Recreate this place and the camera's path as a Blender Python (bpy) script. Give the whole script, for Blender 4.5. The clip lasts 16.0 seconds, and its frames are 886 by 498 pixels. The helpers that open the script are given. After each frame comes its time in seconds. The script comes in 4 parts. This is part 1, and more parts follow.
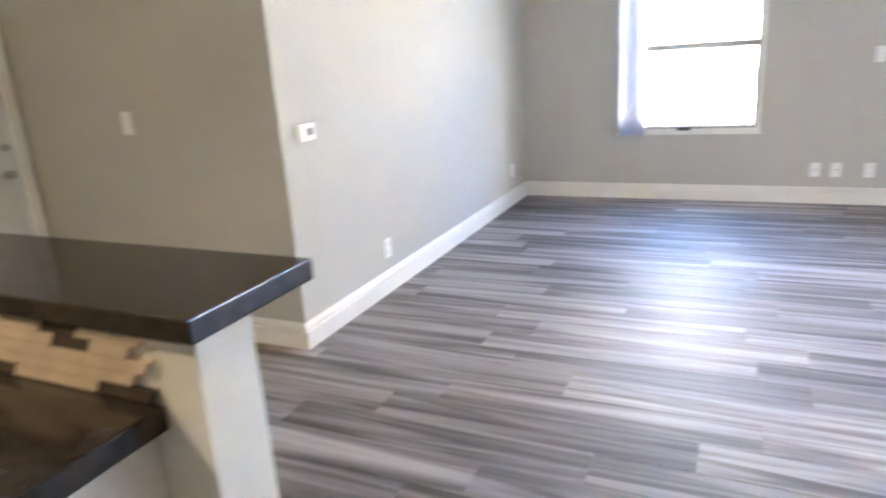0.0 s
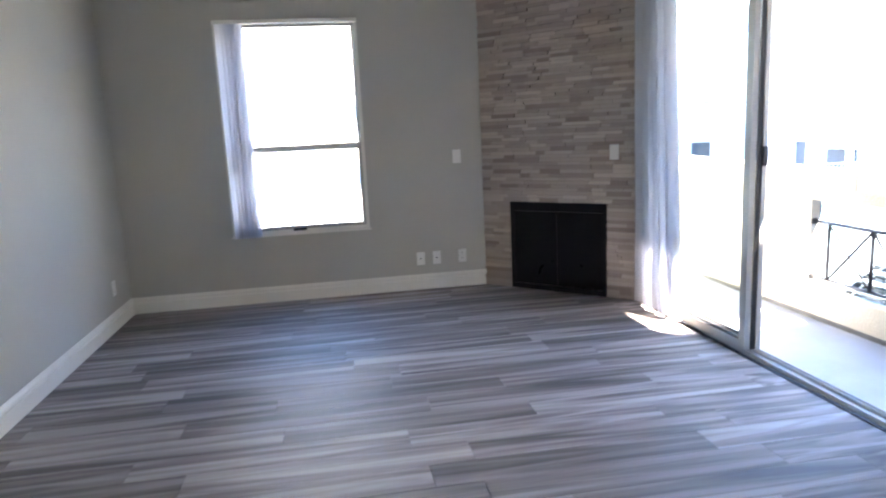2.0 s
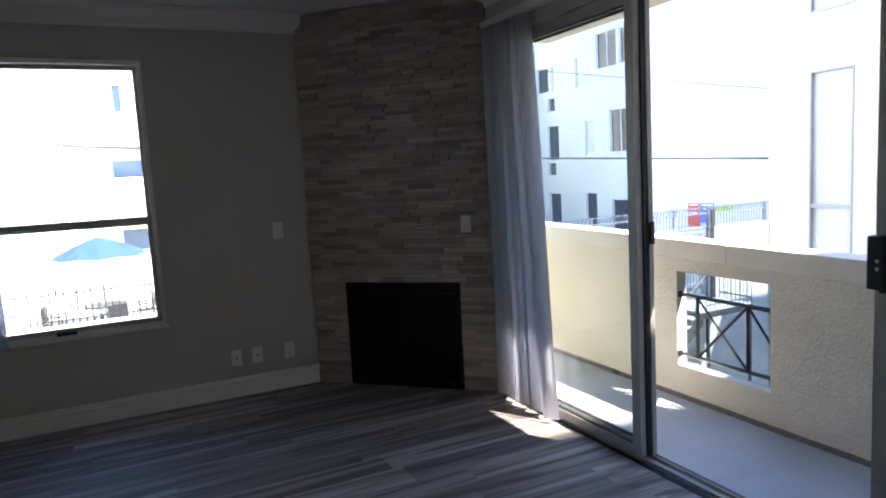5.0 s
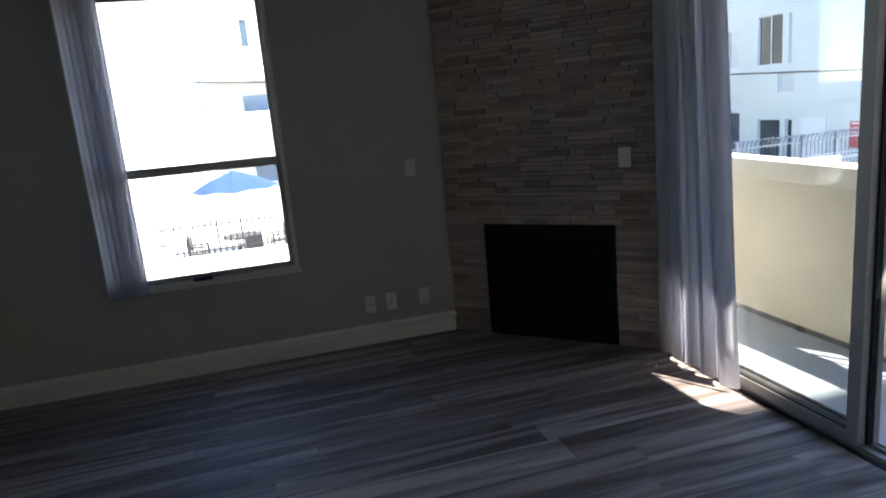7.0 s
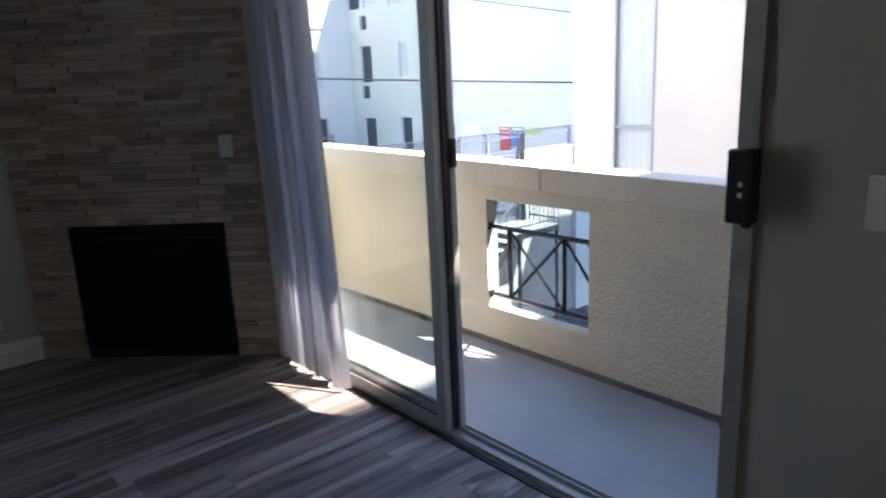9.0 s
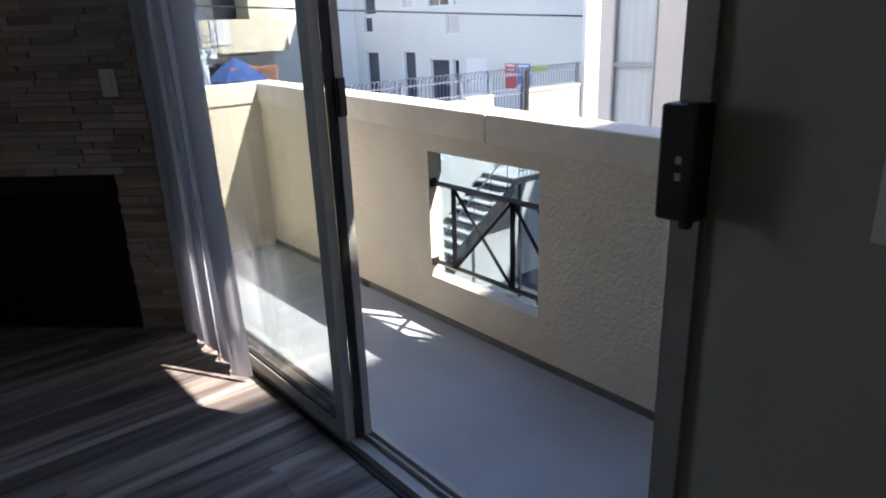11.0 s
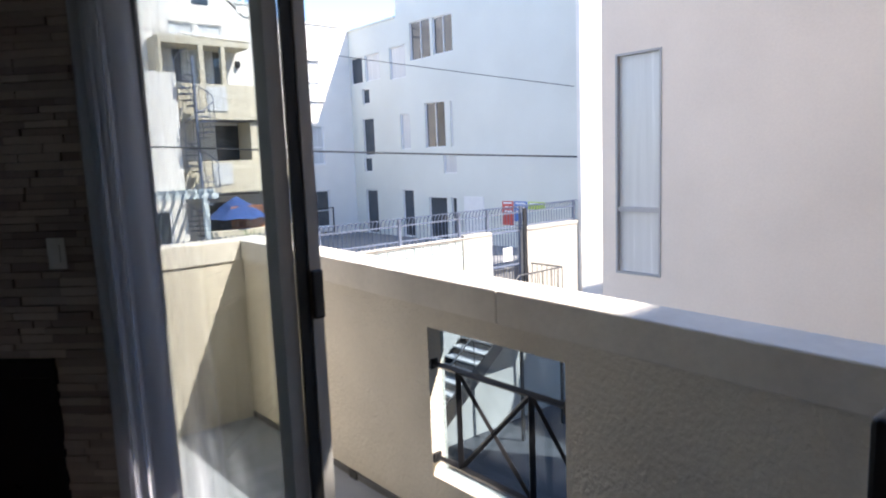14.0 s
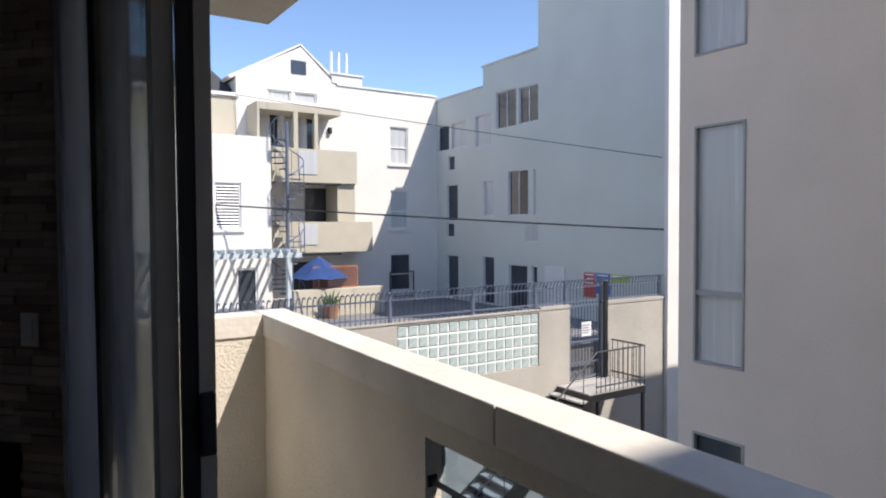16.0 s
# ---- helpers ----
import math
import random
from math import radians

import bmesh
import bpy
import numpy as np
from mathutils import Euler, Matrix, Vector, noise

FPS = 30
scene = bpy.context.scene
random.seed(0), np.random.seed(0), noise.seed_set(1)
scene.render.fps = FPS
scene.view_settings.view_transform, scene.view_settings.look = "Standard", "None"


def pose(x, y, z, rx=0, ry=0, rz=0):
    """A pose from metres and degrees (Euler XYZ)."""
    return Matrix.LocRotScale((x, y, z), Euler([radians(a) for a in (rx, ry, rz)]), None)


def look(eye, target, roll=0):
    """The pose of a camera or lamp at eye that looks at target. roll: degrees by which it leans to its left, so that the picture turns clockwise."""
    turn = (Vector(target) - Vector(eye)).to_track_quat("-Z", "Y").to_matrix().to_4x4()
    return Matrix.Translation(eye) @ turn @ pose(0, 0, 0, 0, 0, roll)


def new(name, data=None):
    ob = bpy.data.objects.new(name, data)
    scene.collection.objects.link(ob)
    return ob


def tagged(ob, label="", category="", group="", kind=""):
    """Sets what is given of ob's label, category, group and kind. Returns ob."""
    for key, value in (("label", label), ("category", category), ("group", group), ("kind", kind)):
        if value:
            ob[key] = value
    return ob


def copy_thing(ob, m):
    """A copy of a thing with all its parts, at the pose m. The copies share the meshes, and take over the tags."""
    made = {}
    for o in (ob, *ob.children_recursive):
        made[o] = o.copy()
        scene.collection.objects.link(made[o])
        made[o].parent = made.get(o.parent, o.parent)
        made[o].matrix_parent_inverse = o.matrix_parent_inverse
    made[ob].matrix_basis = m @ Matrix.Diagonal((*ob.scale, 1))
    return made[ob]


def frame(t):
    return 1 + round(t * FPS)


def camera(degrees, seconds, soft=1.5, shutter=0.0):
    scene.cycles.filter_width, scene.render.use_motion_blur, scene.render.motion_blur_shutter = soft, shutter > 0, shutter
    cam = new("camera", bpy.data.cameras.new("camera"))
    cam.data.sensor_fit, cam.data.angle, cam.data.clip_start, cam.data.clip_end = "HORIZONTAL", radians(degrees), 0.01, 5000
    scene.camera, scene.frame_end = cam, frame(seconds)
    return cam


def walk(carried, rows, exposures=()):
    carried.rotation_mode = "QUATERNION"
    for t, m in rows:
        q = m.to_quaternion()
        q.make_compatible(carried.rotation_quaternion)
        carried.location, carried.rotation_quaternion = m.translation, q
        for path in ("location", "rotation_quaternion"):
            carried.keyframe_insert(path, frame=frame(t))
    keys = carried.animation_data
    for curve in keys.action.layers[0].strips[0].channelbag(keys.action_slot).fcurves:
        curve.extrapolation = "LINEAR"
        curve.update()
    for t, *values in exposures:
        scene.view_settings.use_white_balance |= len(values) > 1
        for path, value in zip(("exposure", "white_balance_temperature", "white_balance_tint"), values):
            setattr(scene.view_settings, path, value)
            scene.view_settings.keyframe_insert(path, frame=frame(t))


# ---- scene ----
cam = camera(67.65, 16.0, soft=1.9, shutter=0.5)
PATH = [
    (0, (-0.084, -0.113, 1.373), (-0.906, 1.619, 0.805), -3.8),
    (0.5, (-0.058, -0.004, 1.376), (-0.491, 1.879, 0.86), -3.3),
    (1, (-0.13, 0.078, 1.396), (-0.191, 2.026, 0.947), -3.9),
    (1.5, (-0.213, 0.145, 1.406), (-0.07, 2.1, 1.01), -3.7),
    (2, (-0.304, 0.231, 1.39), (0.01, 2.174, 1.035), -2.8),
    (2.5, (-0.3, 0.424, 1.408), (0.114, 2.363, 1.144), -2.8),
    (3, (-0.295, 0.569, 1.414), (0.191, 2.491, 1.147), -2.6),
    (3.5, (-0.332, 0.703, 1.431), (0.451, 2.528, 1.191), -2.5),
    (3.7, (-0.385, 0.77, 1.447), (0.531, 2.535, 1.23), -3.3),
    (5.8, (-0.145, 1.327, 1.511), (0.569, 3.174, 1.234), -3.3),
    (6, (-0.145, 1.361, 1.509), (0.507, 3.228, 1.205), -3.5),
    (6.5, (-0.159, 1.5, 1.501), (0.391, 3.395, 1.173), -3.8),
    (7, (-0.193, 1.669, 1.533), (0.314, 3.557, 1.112), -5.1),
    (7.5, (-0.206, 1.729, 1.457), (0.529, 3.542, 1.039), -4.6),
    (8, (-0.018, 1.732, 1.414), (0.95, 3.436, 1.013), -3.9),
    (8.5, (0.232, 1.733, 1.406), (1.367, 3.32, 0.968), -1.7),
    (9, (0.406, 1.746, 1.396), (1.681, 3.213, 0.924), -2.6),
    (9.5, (0.569, 1.845, 1.382), (1.91, 3.251, 0.907), -1.4),
    (10, (0.715, 1.918, 1.387), (2.09, 3.283, 0.893), -1.4),
    (10.2, (0.797, 1.933, 1.377), (2.124, 3.335, 0.854), -1.5),
    (12.3, (1.192, 1.916, 1.342), (2.357, 3.371, 0.618), -1.7),
    (12.5, (1.19, 1.93, 1.356), (2.354, 3.416, 0.693), -2.1),
    (13, (1.204, 2.035, 1.394), (2.413, 3.565, 0.951), -1.2),
    (13.5, (1.22, 2.212, 1.425), (2.459, 3.742, 1.075), -1.4),
    (14, (1.358, 2.309, 1.442), (2.642, 3.819, 1.176), -2.2),
    (14.5, (1.619, 2.384, 1.474), (2.774, 4.008, 1.305), 1.4),
    (15, (1.761, 2.41, 1.505), (2.857, 4.079, 1.384), -0.6),
    (15.5, (1.813, 2.411, 1.512), (2.924, 4.073, 1.466), -0.5),
    (16, (1.799, 2.411, 1.498), (2.888, 4.088, 1.432), -0.3),
]
EXPOSURE = [(0.0, 6.6, 7150, 15), (1.0, 6.1, 6950, 15), (1.5, 5.65, 6900, 14), (2.5, 4.95, 6850, 14), (3.5, 4.1, 6850, 13), (6.0, 2.85, 6800, 12), (7.0, 2.8, 6900, 12),
            (8.0, 3.0, 6950, 13), (8.5, 3.1, 6950, 13), (9.0, 2.85, 7000, 14), (10.0, 2.4, 7000, 14), (12.5, 2.05, 6900, 14), (13.0, 2.15, 6850, 14), (13.5, 2.0, 6850, 15), (14.0, 1.95, 6900, 15), (14.5, 1.5, 6900, 15), (16.0, 0.68, 6850, 14)]
walk(cam, [(t, look(e, g, r)) for t, e, g, r in PATH], EXPOSURE)

# ---- daylight ----
SUN = Vector((-0.435, 0.72, -1.0)).normalized()
world = bpy.data.worlds.new("sky")
scene.world = world
world.use_nodes = True
wn = world.node_tree.nodes
sky = wn.new("ShaderNodeTexSky")
sky.sky_type = "NISHITA"
sky.sun_disc = False
sky.sun_elevation = math.asin(-SUN.z)
sky.sun_rotation = math.atan2(-SUN.x, -SUN.y)
sky.altitude, sky.air_density, sky.dust_density, sky.ozone_density = 1500, 1.0, 0.0, 4.5
wn["Background"].inputs["Strength"].default_value = 0.15
world.node_tree.links.new(sky.outputs[0], wn["Background"].inputs["Color"])
lamp = bpy.data.lights.new("sun", "SUN")
lamp.energy, lamp.angle, lamp.color = 3.9, radians(0.5), (1.0, 0.965, 0.91)
sun = new("sun", lamp)
sun.matrix_world = look((20, -30, 40), Vector((20, -30, 40)) + SUN)


# ---- materials ----
def mat(name, col, rough=0.6, metal=0.0, spread=0.12, scale=6.0, fine=80.0, bump=0.15, depth=0.004, spec=0.5, stretch=(1, 1, 1)):
    """A surface with blotches, fine grain and a little relief."""
    m = bpy.data.materials.new(name)
    m.use_nodes = True
    n, l = m.node_tree.nodes, m.node_tree.links
    p = n["Principled BSDF"]
    p.inputs["Metallic"].default_value = metal
    p.inputs["Specular IOR Level"].default_value = spec
    tc, mp = n.new("ShaderNodeTexCoord"), n.new("ShaderNodeMapping")
    mp.inputs["Scale"].default_value = stretch
    l.new(tc.outputs["Object"], mp.inputs["Vector"])
    big, small = n.new("ShaderNodeTexNoise"), n.new("ShaderNodeTexNoise")
    big.inputs["Scale"].default_value, small.inputs["Scale"].default_value = scale, fine
    big.inputs["Detail"].default_value, small.inputs["Detail"].default_value = 4, 3
    add = n.new("ShaderNodeMath")
    add.operation = "MULTIPLY_ADD"
    add.inputs[1].default_value = 0.35
    for t in (big, small):
        l.new(mp.outputs[0], t.inputs["Vector"])
    l.new(small.outputs["Fac"], add.inputs[0])
    l.new(big.outputs["Fac"], add.inputs[2])
    ramp = n.new("ShaderNodeValToRGB")
    e = ramp.color_ramp.elements
    e[0].position, e[1].position = 0.4, 0.95
    e[0].color = (*[c * (1 - spread) for c in col], 1)
    e[1].color = (*[min(0.95, c * (1 + spread)) for c in col], 1)
    l.new(add.outputs[0], ramp.inputs["Fac"])
    l.new(ramp.outputs["Color"], p.inputs["Base Color"])
    mr = n.new("ShaderNodeMapRange")
    mr.inputs["To Min"].default_value, mr.inputs["To Max"].default_value = max(0.02, rough - 0.08), min(1, rough + 0.08)
    l.new(big.outputs["Fac"], mr.inputs["Value"])
    l.new(mr.outputs["Result"], p.inputs["Roughness"])
    b = n.new("ShaderNodeBump")
    b.inputs["Strength"].default_value, b.inputs["Distance"].default_value = bump, depth
    l.new(small.outputs["Fac"], b.inputs["Height"])
    l.new(b.outputs["Normal"], p.inputs["Normal"])
    return m


def pane_mat(name, tint):
    """Clear flat window glass: see-through, with a mirror gloss at its face."""
    m = bpy.data.materials.new(name)
    m.use_nodes = True
    n, l = m.node_tree.nodes, m.node_tree.links
    n.remove(n["Principled BSDF"])
    t, g, f, mix = (n.new("ShaderNode" + k) for k in ("BsdfTransparent", "BsdfGlossy", "LayerWeight", "MixShader"))
    t.inputs["Color"].default_value = (*tint, 1)
    g.inputs["Roughness"].default_value = 0.01
    f.inputs["Blend"].default_value = 0.5
    power, gain = n.new("ShaderNodeMath"), n.new("ShaderNodeMath")
    power.operation, gain.operation = "POWER", "MULTIPLY_ADD"
    power.inputs[1].default_value = 4.2
    gain.inputs[1].default_value, gain.inputs[2].default_value = 0.92, 0.02
    l.new(f.outputs["Facing"], power.inputs[0])
    l.new(power.outputs[0], gain.inputs[0])
    l.new(gain.outputs[0], mix.inputs["Fac"])
    l.new(t.outputs[0], mix.inputs[1])
    l.new(g.outputs[0], mix.inputs[2])
    l.new(mix.outputs[0], n["Material Output"].inputs["Surface"])
    return m


def plank_mat():
    m = mat("grey_oak_plank", (0.2, 0.18, 0.17), 0.57, spread=0.5, scale=1.7, fine=24, bump=0.1, depth=0.002, spec=0.35, stretch=(0.5, 1.5, 1.0))
    n, l = m.node_tree.nodes, m.node_tree.links
    info = n.new("ShaderNodeObjectInfo")
    mp = next(k for k in n if k.type == "MAPPING")
    off = n.new("ShaderNodeVectorMath")
    off.operation = "SCALE"
    off.inputs[0].default_value = (37, 91, 53)
    l.new(info.outputs["Random"], off.inputs["Scale"])
    l.new(off.outputs[0], mp.inputs["Location"])
    ramp = next(k for k in n if k.type == "VALTORGB")
    e = ramp.color_ramp.elements
    e[0].position, e[1].position = 0.38, 0.7
    e[0].color, e[1].color = (0.092, 0.076, 0.07, 1), (0.365, 0.325, 0.305, 1)
    mid = e.new(0.53)
    mid.color = (0.205, 0.175, 0.162, 1)
    wide = next(k for k in n if k.type == "TEX_NOISE")
    wide.inputs["Distortion"].default_value = 0.9
    wide.inputs["Detail"].default_value = 2.6
    next(k for k in n if k.type == "MATH").inputs[1].default_value = 0.1
    hsv = n.new("ShaderNodeHueSaturation")
    mr = n.new("ShaderNodeMapRange")
    mr.inputs["To Min"].default_value, mr.inputs["To Max"].default_value = 0.72, 1.28
    l.new(info.outputs["Random"], mr.inputs["Value"])
    l.new(mr.outputs["Result"], hsv.inputs["Value"])
    l.new(ramp.outputs["Color"], hsv.inputs["Color"])
    l.new(hsv.outputs["Color"], n["Principled BSDF"].inputs["Base Color"])
    return m


def ledger_mat():
    m = mat("split_stone", (0.45, 0.38, 0.34), 0.8, spread=0.3, scale=14, fine=120, bump=0.5, depth=0.006)
    n, l = m.node_tree.nodes, m.node_tree.links
    info, geo, add = n.new("ShaderNodeObjectInfo"), n.new("ShaderNodeNewGeometry"), n.new("ShaderNodeMath")
    add.operation = "ADD"
    l.new(info.outputs["Random"], add.inputs[0])
    l.new(geo.outputs["Random Per Island"], add.inputs[1])
    fr = n.new("ShaderNodeMath")
    fr.operation = "FRACT"
    l.new(add.outputs[0], fr.inputs[0])
    pick = n.new("ShaderNodeValToRGB")
    e = pick.color_ramp.elements
    e[0].position, e[1].position = 0.0, 1.0
    e[0].color, e[1].color = (0.26, 0.195, 0.16, 1), (0.64, 0.55, 0.475, 1)
    for q, c in ((0.12, (0.36, 0.285, 0.24, 1)), (0.45, (0.45, 0.365, 0.31, 1)), (0.82, (0.53, 0.445, 0.38, 1))):
        e.new(q).color = c
    l.new(fr.outputs[0], pick.inputs["Fac"])
    mix = n.new("ShaderNodeMix")
    mix.data_type, mix.blend_type = "RGBA", "MIX"
    mix.inputs["Factor"].default_value = 0.22
    ramp = next(k for k in n if k.type == "VALTORGB" and k != pick)
    l.new(pick.outputs["Color"], mix.inputs["A"])
    l.new(ramp.outputs["Color"], mix.inputs["B"])
    l.new(mix.outputs["Result"], n["Principled BSDF"].inputs["Base Color"])
    return m


def vane_mat(name, thin):
    """Thin white vinyl that lets some light through."""
    m = mat(name, (0.74, 0.74, 0.78), 0.5, spread=0.02, scale=2, fine=40, bump=0.0)
    n, l = m.node_tree.nodes, m.node_tree.links
    tr, mix = n.new("ShaderNodeBsdfTranslucent"), n.new("ShaderNodeMixShader")
    tr.inputs["Color"].default_value = (0.6, 0.62, 0.72, 1)
    mix.inputs["Fac"].default_value = thin
    l.new(n["Principled BSDF"].outputs[0], mix.inputs[1])
    l.new(tr.outputs[0], mix.inputs[2])
    l.new(mix.outputs[0], n["Material Output"].inputs["Surface"])
    return m


M = dict(
    wall=mat("greige_wall_paint", (0.485, 0.47, 0.42), 0.7, spread=0.04, scale=2, fine=160, bump=0.12, depth=0.002),
    ceiling=mat("white_ceiling_paint", (0.76, 0.75, 0.73), 0.8, spread=0.03, scale=2, fine=120, bump=0.2),
    trim=mat("warm_white_trim_paint", (0.78, 0.76, 0.7), 0.35, spread=0.03, scale=3, fine=60, bump=0.03),
    plate=mat("white_plastic", (0.82, 0.81, 0.78), 0.35, spread=0.02, bump=0.0),
    dark_slot=mat("dark_slot", (0.03, 0.03, 0.03), 0.6, bump=0.0),
    subfloor=mat("dark_underlay", (0.05, 0.045, 0.04), 0.9),
    plank=plank_mat(),
    stone=ledger_mat(),
    mortar=mat("dark_mortar", (0.22, 0.185, 0.165), 0.9, bump=0.4),
    firebox=mat("black_enamelled_steel", (0.012, 0.012, 0.014), 0.5, spread=0.2, scale=9, bump=0.05, spec=0.25),
    fireglass=mat("smoked_black_glass", (0.008, 0.008, 0.009), 0.3, spread=0.1, bump=0.0, spec=0.25),
    aluminium=mat("satin_aluminium", (0.39, 0.38, 0.355), 0.5, metal=0.1, spread=0.08, scale=12, fine=160, bump=0.06),
    gasket=mat("black_rubber", (0.015, 0.015, 0.015), 0.6, bump=0.0),
    black=mat("black_painted_metal", (0.02, 0.02, 0.022), 0.42, spread=0.2, scale=20, bump=0.05),
    glass=pane_mat("window_glass", (0.93, 0.95, 0.95)),
    acrylic=pane_mat("weathered_clear_plastic", (0.62, 0.72, 0.8)),
    vane=vane_mat("thin_white_vinyl", 0.18),
    vane_thick=vane_mat("white_vinyl", 0.05),
    granite=mat("polished_dark_stone", (0.045, 0.036, 0.03), 0.14, spread=0.35, scale=30, fine=220, bump=0.0),
    cabinet=mat("white_cabinet_paint", (0.74, 0.73, 0.7), 0.4, spread=0.03, bump=0.03),
    tile_light=mat("cream_mosaic_stone", (0.72, 0.58, 0.44), 0.4, spread=0.2, scale=12),
    tile_dark=mat("brown_mosaic_glass", (0.09, 0.07, 0.055), 0.2, spread=0.3, scale=12),
    stucco=mat("cream_stucco", (0.64, 0.58, 0.48), 0.9, spread=0.1, scale=2.2, fine=60, bump=0.8, depth=0.009),
    cap=mat("trowelled_cream_cap", (0.68, 0.63, 0.55), 0.85, spread=0.12, scale=3, fine=30, bump=0.5, depth=0.006),
    deck=mat("blue_grey_deck_coating", (0.31, 0.335, 0.365), 0.6, spread=0.14, scale=2.6, fine=130, bump=0.35),
    deck_edge=mat("dark_deck_edge", (0.12, 0.12, 0.12), 0.7, spread=0.3),
    white_stucco=mat("white_stucco", (0.74, 0.71, 0.66), 0.92, spread=0.06, scale=0.8, fine=26, bump=0.4, depth=0.01),
    pink_stucco=mat("pale_pinkish_stucco", (0.72, 0.635, 0.56), 0.92, spread=0.07, scale=1.1, fine=40, bump=0.25, depth=0.008),
    grey_stucco=mat("pale_grey_stucco", (0.6, 0.615, 0.57), 0.92, spread=0.06, scale=0.5, fine=26, bump=0.4, depth=0.01),
    tan_stucco=mat("tan_stucco", (0.5, 0.455, 0.36), 0.92, spread=0.08, scale=1.2, fine=30, bump=0.4, depth=0.01),
    garden_wall=mat("weathered_grey_cement", (0.44, 0.41, 0.36), 0.92, spread=0.16, scale=0.9, fine=24, bump=0.5, depth=0.01),
    far_pane=mat("dark_window_glass", (0.04, 0.05, 0.06), 0.06, spread=0.3, scale=1.5, bump=0.0, spec=0.8),
    curtain_pane=mat("glass_with_drawn_white_blind", (0.52, 0.53, 0.53), 0.25, spread=0.12, scale=2, stretch=(7, 7, 0.3), bump=0.0),
    blue_pane=mat("blue_grey_window_glass", (0.17, 0.22, 0.29), 0.1, spread=0.2, scale=2, bump=0.0, spec=0.6),
    far_frame=mat("white_window_frame", (0.7, 0.7, 0.69), 0.5, spread=0.05, bump=0.0),
    iron=mat("blue_grey_painted_iron", (0.12, 0.145, 0.2), 0.45, spread=0.15, scale=10, bump=0.1),
    block=mat("green_white_glass_block", (0.44, 0.52, 0.5), 0.08, spread=0.25, scale=9, fine=30, bump=0.5, depth=0.02),
    joint=mat("white_block_mortar", (0.82, 0.82, 0.79), 0.9),
    asphalt=mat("asphalt", (0.055, 0.055, 0.056), 0.9, spread=0.3, scale=1.5, fine=60, bump=0.5),
    concrete=mat("pale_concrete", (0.42, 0.4, 0.37), 0.88, spread=0.15, scale=1.0, fine=40, bump=0.4),
    pool_deck=mat("dark_grey_pool_deck", (0.2, 0.2, 0.2), 0.8, spread=0.2, scale=0.6, fine=30, bump=0.3),
    roof=mat("dark_roof_shingle", (0.06, 0.06, 0.065), 0.9, spread=0.3, scale=6, stretch=(1, 1, 4), bump=0.6, depth=0.02),
    blue_cloth=mat("blue_canvas", (0.06, 0.13, 0.36), 0.85, spread=0.15, scale=3, fine=120, bump=0.2),
    lattice=mat("reddish_wood_lattice", (0.36, 0.15, 0.08), 0.7, spread=0.25, scale=5, stretch=(1, 1, 6)),
    pergola=mat("pale_blue_painted_wood", (0.5, 0.56, 0.58), 0.6, spread=0.08),
    leaf=mat("agave_leaf", (0.1, 0.17, 0.06), 0.5, spread=0.4, scale=5),
    terracotta=mat("terracotta", (0.32, 0.16, 0.1), 0.85, spread=0.15),
    red_sign=mat("red_printed_board", (0.5, 0.07, 0.06), 0.5, spread=0.05, bump=0.0),
    blue_sign=mat("blue_printed_board", (0.06, 0.16, 0.45), 0.5, spread=0.05, bump=0.0),
    lime_sign=mat("lime_printed_board", (0.42, 0.55, 0.08), 0.5, spread=0.05, bump=0.0),
    paper=mat("white_notice_paper", (0.75, 0.76, 0.78), 0.6, spread=0.03, bump=0.0),
    ink=mat("grey_print", (0.2, 0.2, 0.22), 0.6, bump=0.0),
    cable=mat("black_cable", (0.03, 0.03, 0.03), 0.6, bump=0.0),
    grey_frame=mat("grey_window_frame", (0.34, 0.34, 0.35), 0.5, spread=0.05, bump=0.0),
)

ROOT = {}
glow = M["lamp_glow"] = mat("warm_lit_diffuser", (0.8, 0.75, 0.65), 0.4, bump=0.0)
glow.node_tree.nodes["Principled BSDF"].inputs["Emission Color"].default_value = (1.0, 0.84, 0.58, 1)
glow.node_tree.nodes["Principled BSDF"].inputs["Emission Strength"].default_value = 2.0


def box(bm, x0, x1, y0, y1, z0, z1, bevel=0.0):
    vs = [bm.verts.new((x, y, z)) for x in (x0, x1) for y in (y0, y1) for z in (z0, z1)]
    fs = [bm.faces.new([vs[i] for i in q]) for q in ((0, 1, 3, 2), (4, 6, 7, 5), (0, 4, 5, 1), (2, 3, 7, 6), (0, 2, 6, 4), (1, 5, 7, 3))]
    if bevel:
        es = {e for f in fs for e in f.edges}
        bmesh.ops.bevel(bm, geom=list(es), offset=bevel, segments=2, profile=0.5, affect="EDGES")
    return bm


def boxes(*rows, bevel=0.0):
    bm = bmesh.new()
    for r in rows:
        box(bm, *r, bevel=bevel)
    return bm


def rod(bm, a, b, r, n=8, r2=None):
    """A round bar from a to b."""
    a, b = Vector(a), Vector(b)
    q = (b - a).to_track_quat("Z", "Y").to_matrix()
    rings = []
    for p, rr in ((a, r), (b, r if r2 is None else r2)):
        rings.append([bm.verts.new(p + q @ Vector((rr * math.cos(k * 6.2832 / n), rr * math.sin(k * 6.2832 / n), 0))) for k in range(n)])
    for k in range(n):
        bm.faces.new((rings[0][k], rings[0][(k + 1) % n], rings[1][(k + 1) % n], rings[1][k]))
    bm.faces.new(rings[0][::-1])
    bm.faces.new(rings[1])
    return bm


